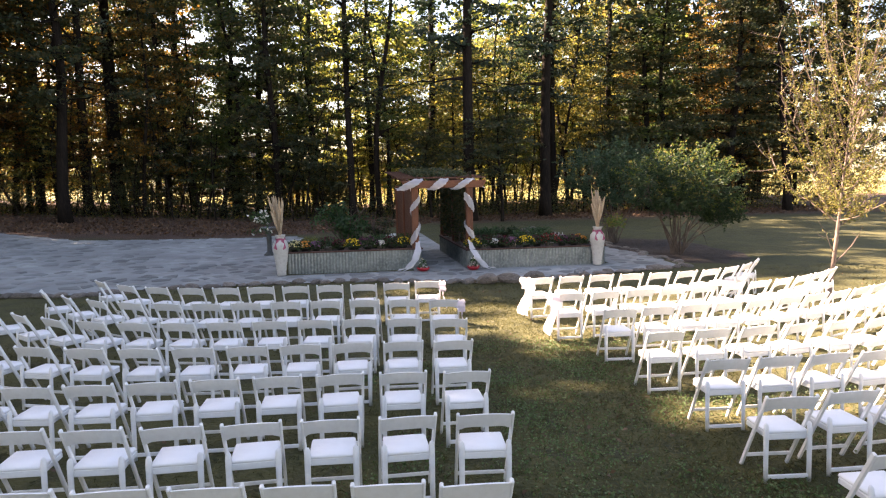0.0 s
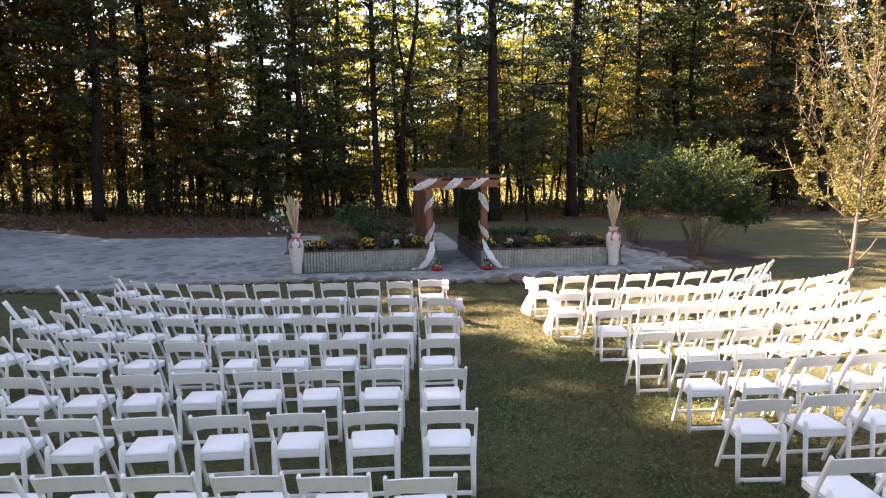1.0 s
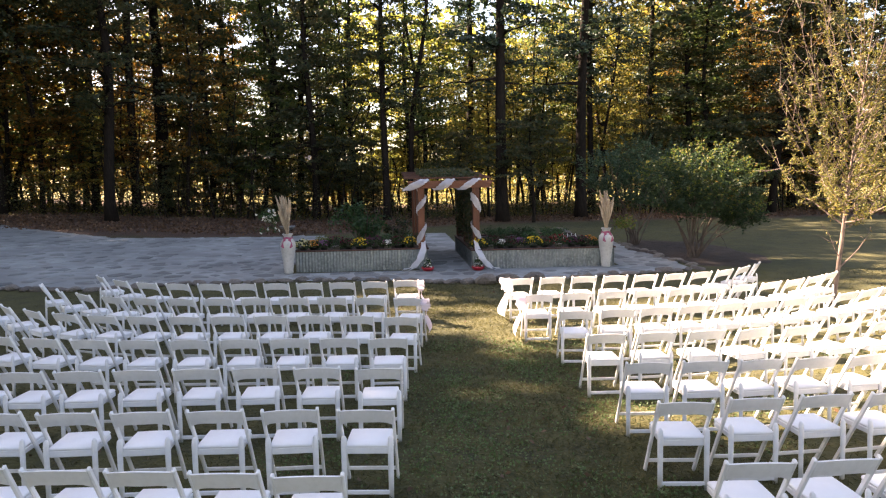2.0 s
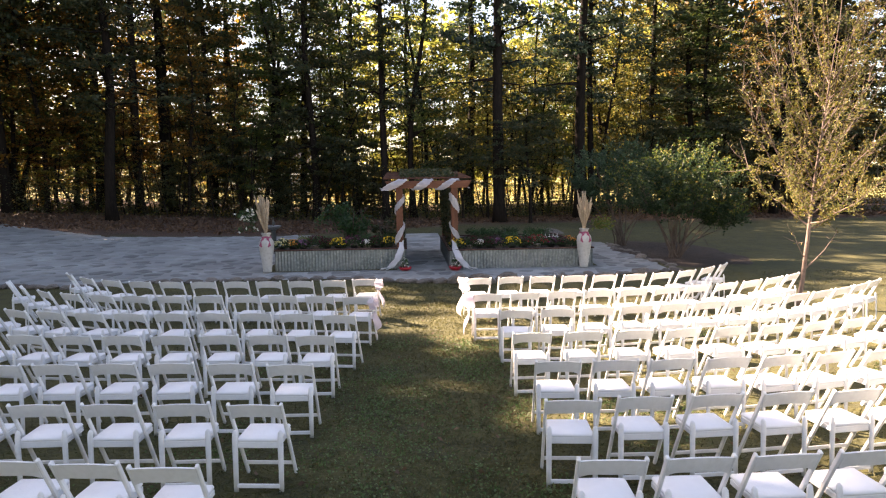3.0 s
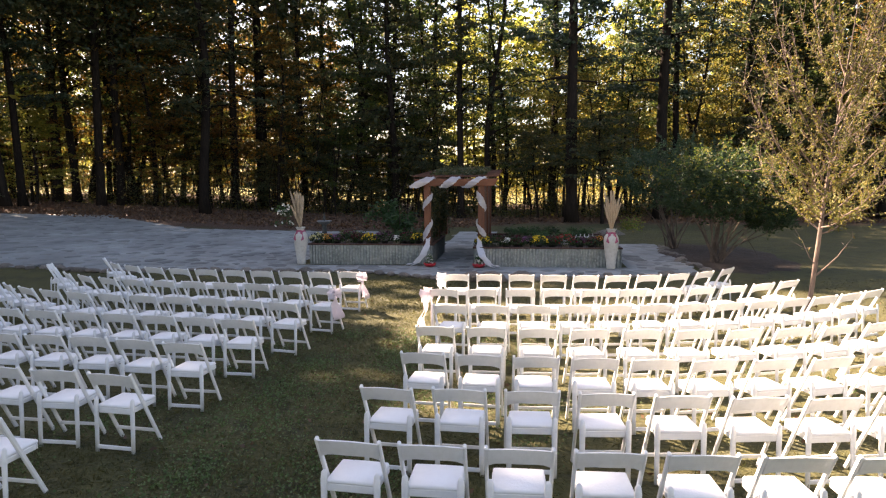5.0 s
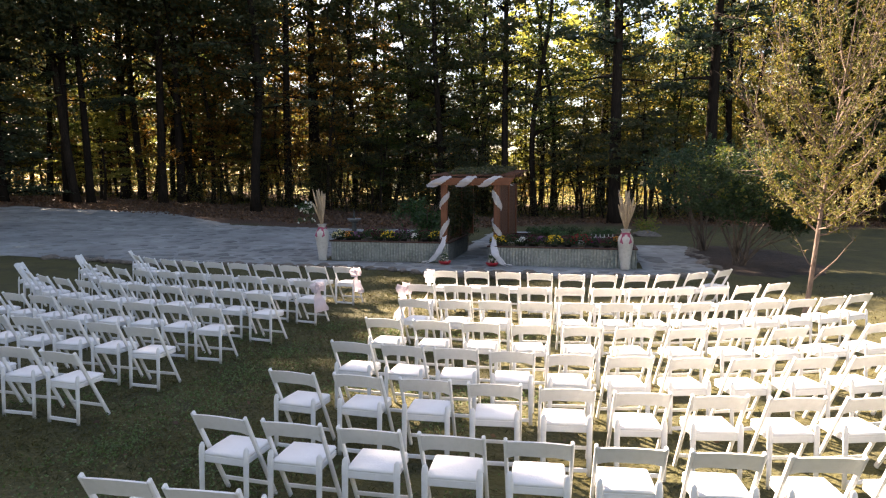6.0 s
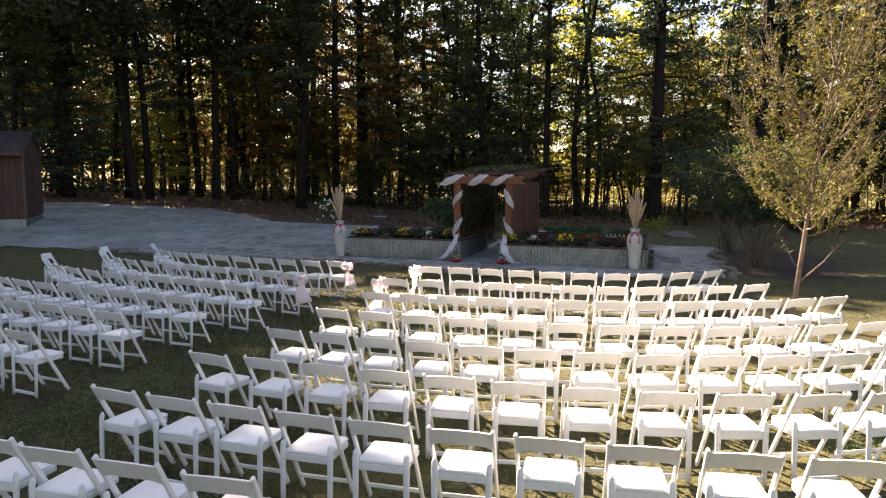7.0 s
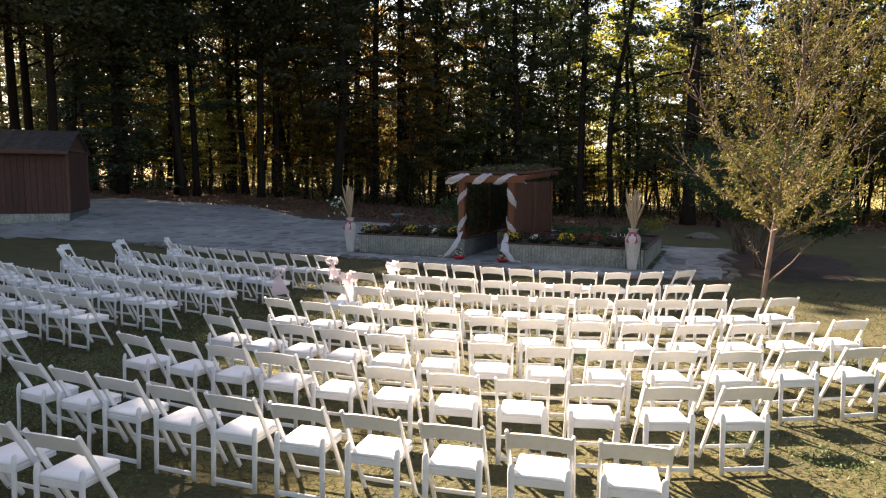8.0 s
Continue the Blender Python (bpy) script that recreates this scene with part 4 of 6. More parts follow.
def myrtle(x, y, lobes, stems, shoots, label, material, seed):
    """A crape myrtle: a sheaf of bare stems from one root, lobes of leafy shoots that arch outwards, light tips on top."""
    rng = np.random.default_rng(seed)
    z = float(rise(x, y))
    t = thing("crape_myrtle", x, y, z, label, "shrub")
    lobes = np.array(lobes, float)
    for k in range(stems):
        bm = bmesh.new()
        c = lobes[k % len(lobes)]
        e = c[:3] + rng.normal(0, 0.45, 3) * c[3:] * (1, 1, 0.4)
        a = rng.uniform(0, 6.28)
        foot = np.array([0.16 * math.cos(a), 0.16 * math.sin(a), -0.05])
        line = [foot + (e - foot) * (w**1.25, w**1.25, w) + rng.normal(0, 0.02, 3) * (w > 0) for w in (0, 0.2, 0.4, 0.6, 0.8, 1.0)]
        body = tube(bm, [tuple(p) for p in line], [0.026, 0.023, 0.019, 0.015, 0.010, 0.004], 6)
        for _ in range(3):
            b = line[int(rng.integers(3, 5))]
            tip = b + rng.normal(0, 0.35, 3) + (0, 0, 0.25)
            tube(bm, [tuple(b), tuple((b + tip) / 2 + (0, 0, 0.04)), tuple(tip)], [0.010, 0.007, 0.003], 4, root=body)
        part("stem", bm, STEM, t)
    pts, young = [], []
    for k in range(shoots):
        c = lobes[k % len(lobes)]
        d = rng.normal(size=3)
        d /= np.linalg.norm(d)
        r = rng.uniform(0.25, 1.0) ** 0.5
        p = c[:3] + d * r * c[3:]
        way = d * (0.8, 0.8, 0.35) + (0, 0, 0.55) + rng.normal(0, 0.25, 3)
        way /= np.linalg.norm(way)
        long = rng.uniform(0.30, 0.62) * (0.7 + 0.5 * (d[2] > 0.3))
        tip = d[2] > 0.15 and r > 0.55
        for i in range(24):
            w = i / 23
            q = p + way * long * w - np.array([0, 0, 0.22 * long * w * w]) + rng.normal(0, 0.055 * (1.15 - w), 3)
            if tip and w > 0.45 and rng.random() < 0.75:
                young.append(q)
            else:
                pts.append(q)
    pts, young = np.array(pts), np.array(young)
    link("foliage", leaf_mesh("myrtle_leaves", pts, rng.uniform(0.065, 0.12, len(pts)), 0.45, 0.0, rng, 0.2), material, t)
    # pale shoots on the crown's top; sunlight there is partly put into their tone
    if material is LEAF_MYRTLE:
        link("sunlit_pale_tips", leaf_mesh("myrtle_shoots", young, rng.uniform(0.06, 0.11, len(young)), 0.42, 0.0, rng, 0.45), LEAF_SHOOT, t, "light green shoot tips, lightened for sun on the crown")
    else:
        link("foliage", leaf_mesh("myrtle_tips", young, 0.09, 0.42, 0.0, rng, 0.3), material, t)


myrtle(10.9, 19.0, ((-0.75, -0.2, 2.15, 0.95, 0.9, 0.75), (0.35, -0.35, 2.45, 0.95, 0.9, 0.85), (1.15, 0.0, 2.0, 0.85, 0.9, 0.7), (0.0, 0.5, 2.55, 0.9, 0.9, 0.75), (-0.1, -0.5, 1.65, 0.9, 0.7, 0.45), (1.3, -0.3, 1.35, 0.55, 0.6, 0.35)), 22, 900, "large crape myrtle shrub with bare lower stems, beside the terrace", LEAF_MYRTLE, 41)
myrtle(10.5, 22.9, ((-0.95, 0.0, 2.6, 0.95, 0.9, 0.7), (0.2, 0.1, 2.9, 1.0, 0.9, 0.75), (1.2, 0.0, 2.6, 0.9, 0.9, 0.8), (-0.2, -0.3, 1.9, 1.2, 0.7, 0.5)), 16, 620, "dark green crape myrtle shrub with slender stems", LEAF_MYRTLE_DARK, 42)
for k, (px_, py_, ln) in enumerate(((-0.5, 19.1, 0.42), (0.9, 19.0, 0.40), (1.5, 19.4, 0.45), (4.7, 19.2, 0.42), (5.8, 19.6, 0.5), (6.9, 19.3, 0.4), (7.8, 19.0, 0.38), (5.1, 20.4, 0.5), (7.2, 20.8, 0.5))):
    frond_plant("foliage_plant", px_, py_, 0.58 if px_ < 3 else 0.53, 26, ln, "low dark green foliage plant in the planter", "plant", (LEAF_FERN, LEAF_DARK, LEAF_MYRTLE)[k % 3], 60 + k, 0.6)
for x_, y_, n_, ln_, m_ in ((5.3, 21.2, 34, 0.75, LEAF_FERN), (6.1, 21.8, 30, 0.7, LEAF_MYRTLE), (-0.2, 20.3, 30, 0.55, LEAF_SHOOT), (1.6, 20.5, 30, 0.6, LEAF_FERN), (7.3, 21.9, 28, 0.6, LEAF_FERN)):
    frond_plant("tall_fern", x_, y_, 0.56, n_, ln_, "tall leafy fern at the back of a planter", "plant", m_, int(70 + 9 * x_), 0.7)
shrub("garden_shrub", 0.75, 23.6, 1.3, 0.95, 1.75, 1300, 0.16, "broad-leaved garden shrub behind the planter", LEAF_FERN, 44, 8, 0.15)
shrub("garden_shrub", 2.0, 25.0, 0.6, 0.6, 1.1, 500, 0.14, "dark garden shrub by the path", LEAF_DARK, 45, 8, 0.15)


def picket_fence():
    f = thing("picket_edging", 6.9, 19.9, 0.56, "small white picket edging in the planter", "fence")
    for k in range(9):
        bm = bmesh.new()
        box(bm, (-0.4 + 0.125 * k, 0, 0.15), (0.055, 0.012, 0.30), 0.003)
        for v in bm.verts:
            if v.co.z > 0.28:
                v.co.x += (-0.4 + 0.125 * k - v.co.x) * 0.7
        part("picket", bm, PICKET, f)
    for z in (0.08, 0.2):
        bm = bmesh.new()
        box(bm, (0.1, 0.014, z), (1.1, 0.012, 0.03), 0.002)
        part("rail", bm, PICKET, f)


picket_fence()
birdbath(-1.85, 22.86)


def red_bowl(x, y, label):
    b = thing("red_bowl", x, y, float(rise(x, y)) + 0.03, label, "bowl", "red bowls at the pergola posts")
    bm = bmesh.new()
    lathe(bm, [(0.12, 0), (0.17, 0.05), (0.185, 0.10), (0.17, 0.10), (0.15, 0.06)], 20)
    part("bowl", bm, RED, b, smooth=True)
    rng = np.random.default_rng(int(x * 10))
    p = blob_points(rng, 90, 0.12, 0.12, 0.30)
    p[:, 2] += 0.07
    link("foliage", leaf_mesh("sprig_leaves", p, 0.07, 0.5, 0, rng), LEAF_FERN, b)
    q = blob_points(rng, 30, 0.13, 0.13, 0.28)
    q[:, 2] += 0.08
    link("blossom", leaf_mesh("sprig_petals", q, 0.06, 0.9, 0, rng), BLOOM["white"], b)


red_bowl(2.72, 17.85, "red bowl of white flowers at the foot of a post")
red_bowl(4.12, 17.75, "red bowl at the foot of a draped post")


# ---- shed ----
def shed():
    cx, cy, base = -14.65, 18.5, 0.57
    side = Vector((-3.1, 3.5, 0)).normalized()
    face = Vector((-side.y, side.x, 0))
    s = new("garden_shed")
    s.empty_display_size = 0.2
    s.matrix_basis = Matrix(((-face.x, side.x, 0, cx), (-face.y, side.y, 0, cy), (0, 0, 1, base), (0, 0, 0, 1)))
    tagged(s, "red-brown wooden shed with a corrugated metal skirt and grey metal roof", "shed")
    long, deep, eave, ridge = 7.5, 4.2, 2.98, 3.75
    # local axes: -x runs along the front, +y to the back
    bm = bmesh.new()
    box(bm, (-long / 2, deep / 2, 0.25), (long - 0.1, deep - 0.1, 0.5))
    part("plinth", bm, SOIL, s)
    for a, b in (((-long, 0), (0, 0)), ((0, 0), (0, deep))):
        bm = bmesh.new()
        corrugated(bm, a, b, -0.25, 0.36, 0.11, 0.02)
        part("skirt", bm, GALV, s, "ribbed galvanised skirting", True)
    n = 34
    for k in range(n):
        bm = bmesh.new()
        box(bm, (-long * (k + 0.5) / n, 0.02, (eave + 0.36) / 2), (long / n - 0.008, 0.03, eave - 0.36), 0.004)
        part("wall_board", bm, SHEDWOOD, s)
    n = 19
    for k in range(n):
        bm = bmesh.new()
        y = deep * (k + 0.5) / n
        top = eave + (ridge - eave) * (1 - abs(2 * y / deep - 1))
        box(bm, (-0.02, y, (top + 0.36) / 2), (0.03, deep / n - 0.008, top - 0.36), 0.004)
        part("wall_board", bm, SHEDWOOD, s)
    bm = bmesh.new()
    box(bm, (-long / 2, deep - 0.03, (eave + 0.36) / 2), (long, 0.04, eave - 0.36))
    part("back_wall", bm, SHEDWOOD, s)
    bm = bmesh.new()
    box(bm, (0.01, 0.0, (eave + 0.4) / 2), (0.11, 0.11, eave - 0.38), 0.006)
    part("corner_board", bm, TRIM, s, "lighter brown corner board")
    for k in (0, 1):
        bm = bmesh.new()
        y0, y1 = (-0.35, deep / 2) if k == 0 else (deep + 0.35, deep / 2)
        z0 = eave - 0.1
        nn = 40
        low, high = [], []
        for i in range(nn + 1):
            x = 0.12 - (long + 0.45) * i / nn
            rib = 0.02 if i % 3 == 0 else 0.0
            low.append(bm.verts.new((x, y0, z0 + rib)))
            high.append(bm.verts.new((x, y1, ridge + 0.05 + rib)))
        for i in range(nn):
            bm.faces.new((low[i], low[i + 1], high[i + 1], high[i]))
        made = bmesh.ops.extrude_face_region(bm, geom=bm.faces[:])
        for v in made["geom"]:
            if isinstance(v, bmesh.types.BMVert):
                v.co.z -= 0.05
        part("roof_slope", bm, ROOFING, s)
    bm = bmesh.new()
    box(bm, (-long / 2 - 0.1, -0.37, eave - 0.16), (long + 0.44, 0.03, 0.14), 0.004)
    part("fascia", bm, TRIM, s)
    # a rail along the gable's foot and its far corner
    bm = bmesh.new()
    box(bm, (0.015, deep / 2, eave - 0.02), (0.04, deep - 0.12, 0.10), 0.004)
    part("gable_rail", bm, TRIM, s)
    bm = bmesh.new()
    box(bm, (0.01, deep, (eave + 0.4) / 2), (0.10, 0.10, eave - 0.38), 0.006)
    part("corner_board", bm, TRIM, s)


shed()


# ---- far house behind the wood ----
def far_house(x, y, turn, label):
    h = thing("far_house", x, y, 0, label, "house", turn=turn)
    bm = bmesh.new()
    box(bm, (0, 0, 2.6), (14, 8, 5.2))
    part("wall", bm, HOUSEWALL, h)
    bm = bmesh.new()
    a = [bm.verts.new(p) for p in ((-7.5, -4.6, 5.1), (7.5, -4.6, 5.1), (7.5, 0, 7.6), (-7.5, 0, 7.6), (-7.5, 4.6, 5.1), (7.5, 4.6, 5.1))]
    for f in ((0, 1, 2, 3), (3, 2, 5, 4), (0, 3, 4), (1, 5, 2), (0, 4, 5, 1)):
        bm.faces.new([a[i] for i in f])
    part("roof", bm, ROOFING, h)
    for k in range(5):
        bm = bmesh.new()
        box(bm, (-5.2 + 2.6 * k, -4.02, 2.7), (1.1, 0.06, 1.5))
        w = part("window", bm, PICKET, h)
        bm = bmesh.new()
        box(bm, (-5.2 + 2.6 * k, -4.06, 2.7), (0.9, 0.04, 1.3))
        part("pane", bm, GLASS_DARK, w)


far_house(-17, 98, 8, "pale two-storey house far behind the wood")


# ---- trees ----
def spray_leaves(name, sprays, rng):
    """Leaves laid in flat sprays: each spray gives its middle, its heading, its reach, how many leaves and their size."""
    pts, size = [], []
    for mid, way, reach, n, leaf in sprays:
        o = rng.normal(size=(n, 3)) * (0.46 * reach, 0.36 * reach, 0.10 * reach)
        side = np.array([-way[1], way[0], 0.0])
        p = mid + o[:, :1] * way + o[:, 1:2] * side
        p[:, 2] += o[:, 2] - 0.16 * (o[:, 0] ** 2 + o[:, 1] ** 2) / max(reach, 0.1)
        pts.append(p)
        size.append(leaf * rng.uniform(0.7, 1.35, n))
    return leaf_mesh(name, np.concatenate(pts), np.concatenate(size), 0.6, 0.25, rng)


def wood_tree(name, high, r0, z_lo, z_hi, limbs, reach, per, leaf, material, label, seed, bend=0.25, lift=0.3, spray=1.0, taper=0.5, bark=None):
    """A tree of the wood at the origin: a trunk with slow bends, limbs, and flat leafy sprays along each limb, with gaps between."""
    rng = np.random.default_rng(seed)
    t = thing(name, 0, 0, 0, label, "tree", "trees of the wood")
    bm = bmesh.new()
    n = 24
    ph = rng.uniform(0, 6.28, 4)
    pts = [np.array([bend * (math.sin(3.1 * i / n * 2 + ph[0]) - math.sin(ph[0]) + 0.35 * math.sin(9 * i / n + ph[1]) - 0.35 * math.sin(ph[1])), bend * (math.sin(2.7 * i / n * 2 + ph[2]) - math.sin(ph[2])), high * i / (n - 1) - 0.3 * (i == 0)]) for i in range(n)]
    rad = [r0 * (1.45 if i == 0 else 1.0) * (1 - 0.86 * (i / (n - 1)) ** 1.15) + 0.012 for i in range(n)]
    body = tube(bm, [tuple(p) for p in pts], rad, 9)
    sprays = []
    for k in range(limbs):
        u = (k + rng.uniform(0, 0.9)) / limbs
        z = z_lo + (z_hi - z_lo) * u
        f = z / high * (n - 1)
        j = min(n - 2, int(f))
        b = pts[j] * (1 - f + j) + pts[j + 1] * (f - j)
        a = 2.4 * k + rng.normal(0, 0.5)
        way = np.array([math.cos(a), math.sin(a), 0.0])
        long = reach * (1 - taper * u) * rng.uniform(0.55, 1.2)
        climb = lift + rng.normal(0, 0.18)
        line = [b]
        for q in range(1, 6):
            w = q / 5
            line.append(b + way * long * w + np.array([0, 0, long * (climb * w - 0.22 * w * w)]) + rng.normal(0, 0.035 * long, 3))
        rr = 0.30 * r0 * (1 - z / high) + 0.014
        tube(bm, [tuple(p) for p in line], [rr, rr * 0.8, rr * 0.62, rr * 0.45, rr * 0.3, rr * 0.12], 4, root=body)
        high_up = z > 15.0
        for w in ((0.45, 1.0) if high_up else (0.32, 0.55, 0.78, 1.02)):
            i = min(4, int(w * 5))
            c = line[i] + (line[i + 1] - line[i]) * (w * 5 - i) + rng.normal(0, 1, 3) * (0.16 * long, 0.16 * long, 0.07 * long)
            s = spray * rng.uniform(0.55, 1.25)
            if high_up:
                sprays.append((c, way, 2.0 * s, max(6, per // 4), 2.7 * leaf))
            else:
                sprays.append((c, way, s, int(per * rng.uniform(0.6, 1.3)), leaf))
    part("trunk", bm, bark or BARK, t, smooth=True)
    link("crown", spray_leaves(name + "_leaves", sprays, rng), material, t)
    return t


KINDS = {
    "big_oak": wood_tree("great_oak", 26, 0.46, 7.5, 24, 34, 4.6, 84, 0.20, LEAF_DARK, "great dark oak with a thick straight trunk in the wood", 1, 0.12),
    "oak": wood_tree("tall_oak", 24, 0.26, 6.0, 23, 34, 4.2, 80, 0.20, LEAF_DARK, "tall dark oak at the edge of the wood", 2, 0.3),
    "low_oak": wood_tree("low_branched_oak", 22, 0.24, 2.6, 20, 46, 3.7, 84, 0.20, LEAF_DARK, "dark oak with low leafy limbs at the wood's edge", 3, 0.25, 0.25),
    "pine": wood_tree("tall_pine", 26, 0.27, 7.5, 25, 30, 3.3, 76, 0.20, LEAF_PINE, "tall pine with a long bare trunk in the wood", 4, 0.15, 0.1),
    "gum": wood_tree("sweet_gum", 19, 0.13, 3.6, 18, 34, 2.8, 50, 0.19, LEAF_GREEN, "slender green hardwood tree in the wood", 5, 0.45, 0.55),
    "open_gum": wood_tree("sweet_gum", 21, 0.17, 4.5, 20, 26, 3.0, 38, 0.18, LEAF_GREEN, "tall hardwood with a thin open crown", 6, 0.35, 0.6),
    "poplar": wood_tree("yellow_poplar", 20, 0.14, 4.0, 19, 34, 3.1, 48, 0.19, LEAF_YELLOW, "tall slender tree with yellow leaves in the wood", 7, 0.4, 0.5),
    "maple": wood_tree("yellow_maple", 12, 0.08, 2.8, 11.5, 28, 2.6, 40, 0.18, LEAF_YELLOW, "young maple turning yellow under the tall trees", 8, 0.35, 0.5),
    "russet": wood_tree("russet_tree", 17, 0.14, 2.8, 16, 34, 3.5, 56, 0.21, LEAF_RUSSET, "dusky tree turning russet deep in the wood", 9, 0.35, 0.4),
    "gold": wood_tree("golden_tree", 19, 0.13, 2.4, 18, 34, 4.0, 46, 0.27, LEAF_GOLD, "sunlit golden tree at the back of the wood", 10, 0.3, 0.5, 1.2),
    "sapling": wood_tree("sapling", 8.0, 0.045, 1.8, 7.8, 20, 1.8, 30, 0.15, LEAF_GREEN, "thin green sapling in the understorey", 11, 0.3, 0.6, 0.6),
    "yellow_sapling": wood_tree("sapling", 7.0, 0.04, 1.6, 6.8, 20, 1.8, 30, 0.15, LEAF_YELLOW, "thin sapling with yellow leaves", 12, 0.3, 0.6, 0.6),
    "rust": wood_tree("rusty_sapling", 8.5, 0.05, 1.8, 8.2, 20, 1.9, 26, 0.13, LEAF_RUST, "young tree with rusty autumn leaves", 13, 0.3, 0.5, 0.65),
    "holly": wood_tree("dark_holly", 6.4, 0.08, 2.4, 6.0, 24, 2.4, 52, 0.16, LEAF_DARK, "small dark evergreen tree in the understorey", 14, 0.15, 0.25, 0.75, 0.35),
    "bush": wood_tree("dark_bush", 4.2, 0.05, 0.4, 4.0, 24, 1.6, 44, 0.14, LEAF_DARK, "dark leafy bush at the wood's edge", 15, 0.15, 0.45, 0.6, 0.4),
    "cedar": wood_tree("dark_cedar", 15, 0.22, 0.4, 14.6, 70, 1.9, 66, 0.14, LEAF_PINE, "dense dark cedar that is leafy down to the ground", 16, 0.1, 0.0, 0.75, 0.6),
    "deep": wood_tree("deep_wood_tree", 18, 0.15, 2.0, 17, 36, 4.0, 46, 0.27, LEAF_DEEP, "olive green tree deep in the wood", 18, 0.3, 0.45, 1.2),
    "lawn_oak": wood_tree("lawn_oak", 21, 0.32, 3.5, 20, 30, 5.5, 34, 0.36, LEAF_DARK, "unseen broad oak added behind the lawn to block sky light", 17, 0.2, 0.4, 2.0),
}


def tree_kind(name, high, r0, sprays, per, leaf, limb_low, limbs, wide, material, label, seed):
    """A broad tree at the origin whose limbs start well above the ground, with a deep, dense crown."""
    rng = np.random.default_rng(seed)
    t = thing(name, 0, 0, 0, label, "tree", "trees of the wood")
    bm = bmesh.new()
    n = 27
    pts = []
    ax, ay = rng.normal(0, 0.0011 * high, 2)
    for i in range(n):
        u = i / (n - 1)
        pts.append((ax * u * u * high + 0.10 * math.sin(5 * u + ax * 900), ay * u * u * high + 0.10 * math.sin(4 * u + ay * 700), high * u - 0.3 * (i == 0)))
    rad = [r0 * (1.35 if i == 0 else 1) * (1 - 0.85 * (i / (n - 1)) ** 1.2) + 0.02 for i in range(n)]
    body = tube(bm, pts, rad, 9)
    tips = []
    for k in range(limbs):
        u = limb_low + (0.97 - limb_low) * (k + rng.uniform(0, 0.8)) / limbs
        j = min(n - 2, int(u * (n - 1)))
        b = np.array(pts[j])
        a = rng.uniform(0, 2 * math.pi)
        long = high * (0.10 + 0.16 * (1 - u)) * rng.uniform(0.7, 1.2)
        line = [b]
        for q in range(1, 5):
            line.append(b + np.array([math.cos(a), math.sin(a), 0.28 + 0.25 * rng.random()]) * long * q / 4 + rng.normal(0, 0.05 * long, 3) * (q > 1))
        rr = r0 * (1 - u) * 0.32 + 0.02
        tube(bm, [tuple(p) for p in line], [rr, rr * 0.8, rr * 0.6, rr * 0.4, rr * 0.15], 4, root=body)
        tips += line[1:]
    part("trunk", bm, BARK, t, smooth=True)
    tips = np.array(tips)
    mid = tips[rng.integers(0, len(tips), sprays)] + rng.normal(0, 1, (sprays, 3)) * (wide, wide, wide * 0.5)
    big = rng.uniform(0.5, 1.9, (sprays, 1, 1))
    # the leaves of the high crown are fewer and broader
    low = mid[:, 2] < 15.5
    c, size = [], []
    for k, each, s in ((low, per, 0.82 * leaf), (~low, max(1, per // 4), 2.9 * leaf)):
        p = (mid[k][:, None] + rng.normal(0, 1, (k.sum(), each, 3)) * big[k] * (0.5, 0.5, 0.2)).reshape(-1, 3)
        c.append(p)
        size.append(s * rng.uniform(0.7, 1.3, len(p)))
    link("crown", leaf_mesh(name + "_leaves", np.concatenate(c), np.concatenate(size), 0.55, 0.15, rng), material, t)
    return t


KINDS["shade"] = tree_kind("broad_oak", 25, 0.25, 300, 52, 0.31, 0.33, 34, 1.3, LEAF_DARK, "broad dense oak added beside the lawn to shade it", 9)
used = set()
tree_rng = random.Random(12)


def plant(kind, x, y, girth=1.0, tall=1.0, turn=0.0, lean=(0.0, 0.0)):
    m = pose(x, y, float(rise(x, y)), lean[1], lean[0], 0) @ pose(0, 0, 0, 0, 0, turn) @ Matrix.Diagonal((girth, girth, tall, 1))
    if kind not in used:
        used.add(kind)
        KINDS[kind].matrix_basis = m
    else:
        copy_thing(KINDS[kind], m).matrix_basis = m


def any_turn():
    return tree_rng.uniform(0, 360)


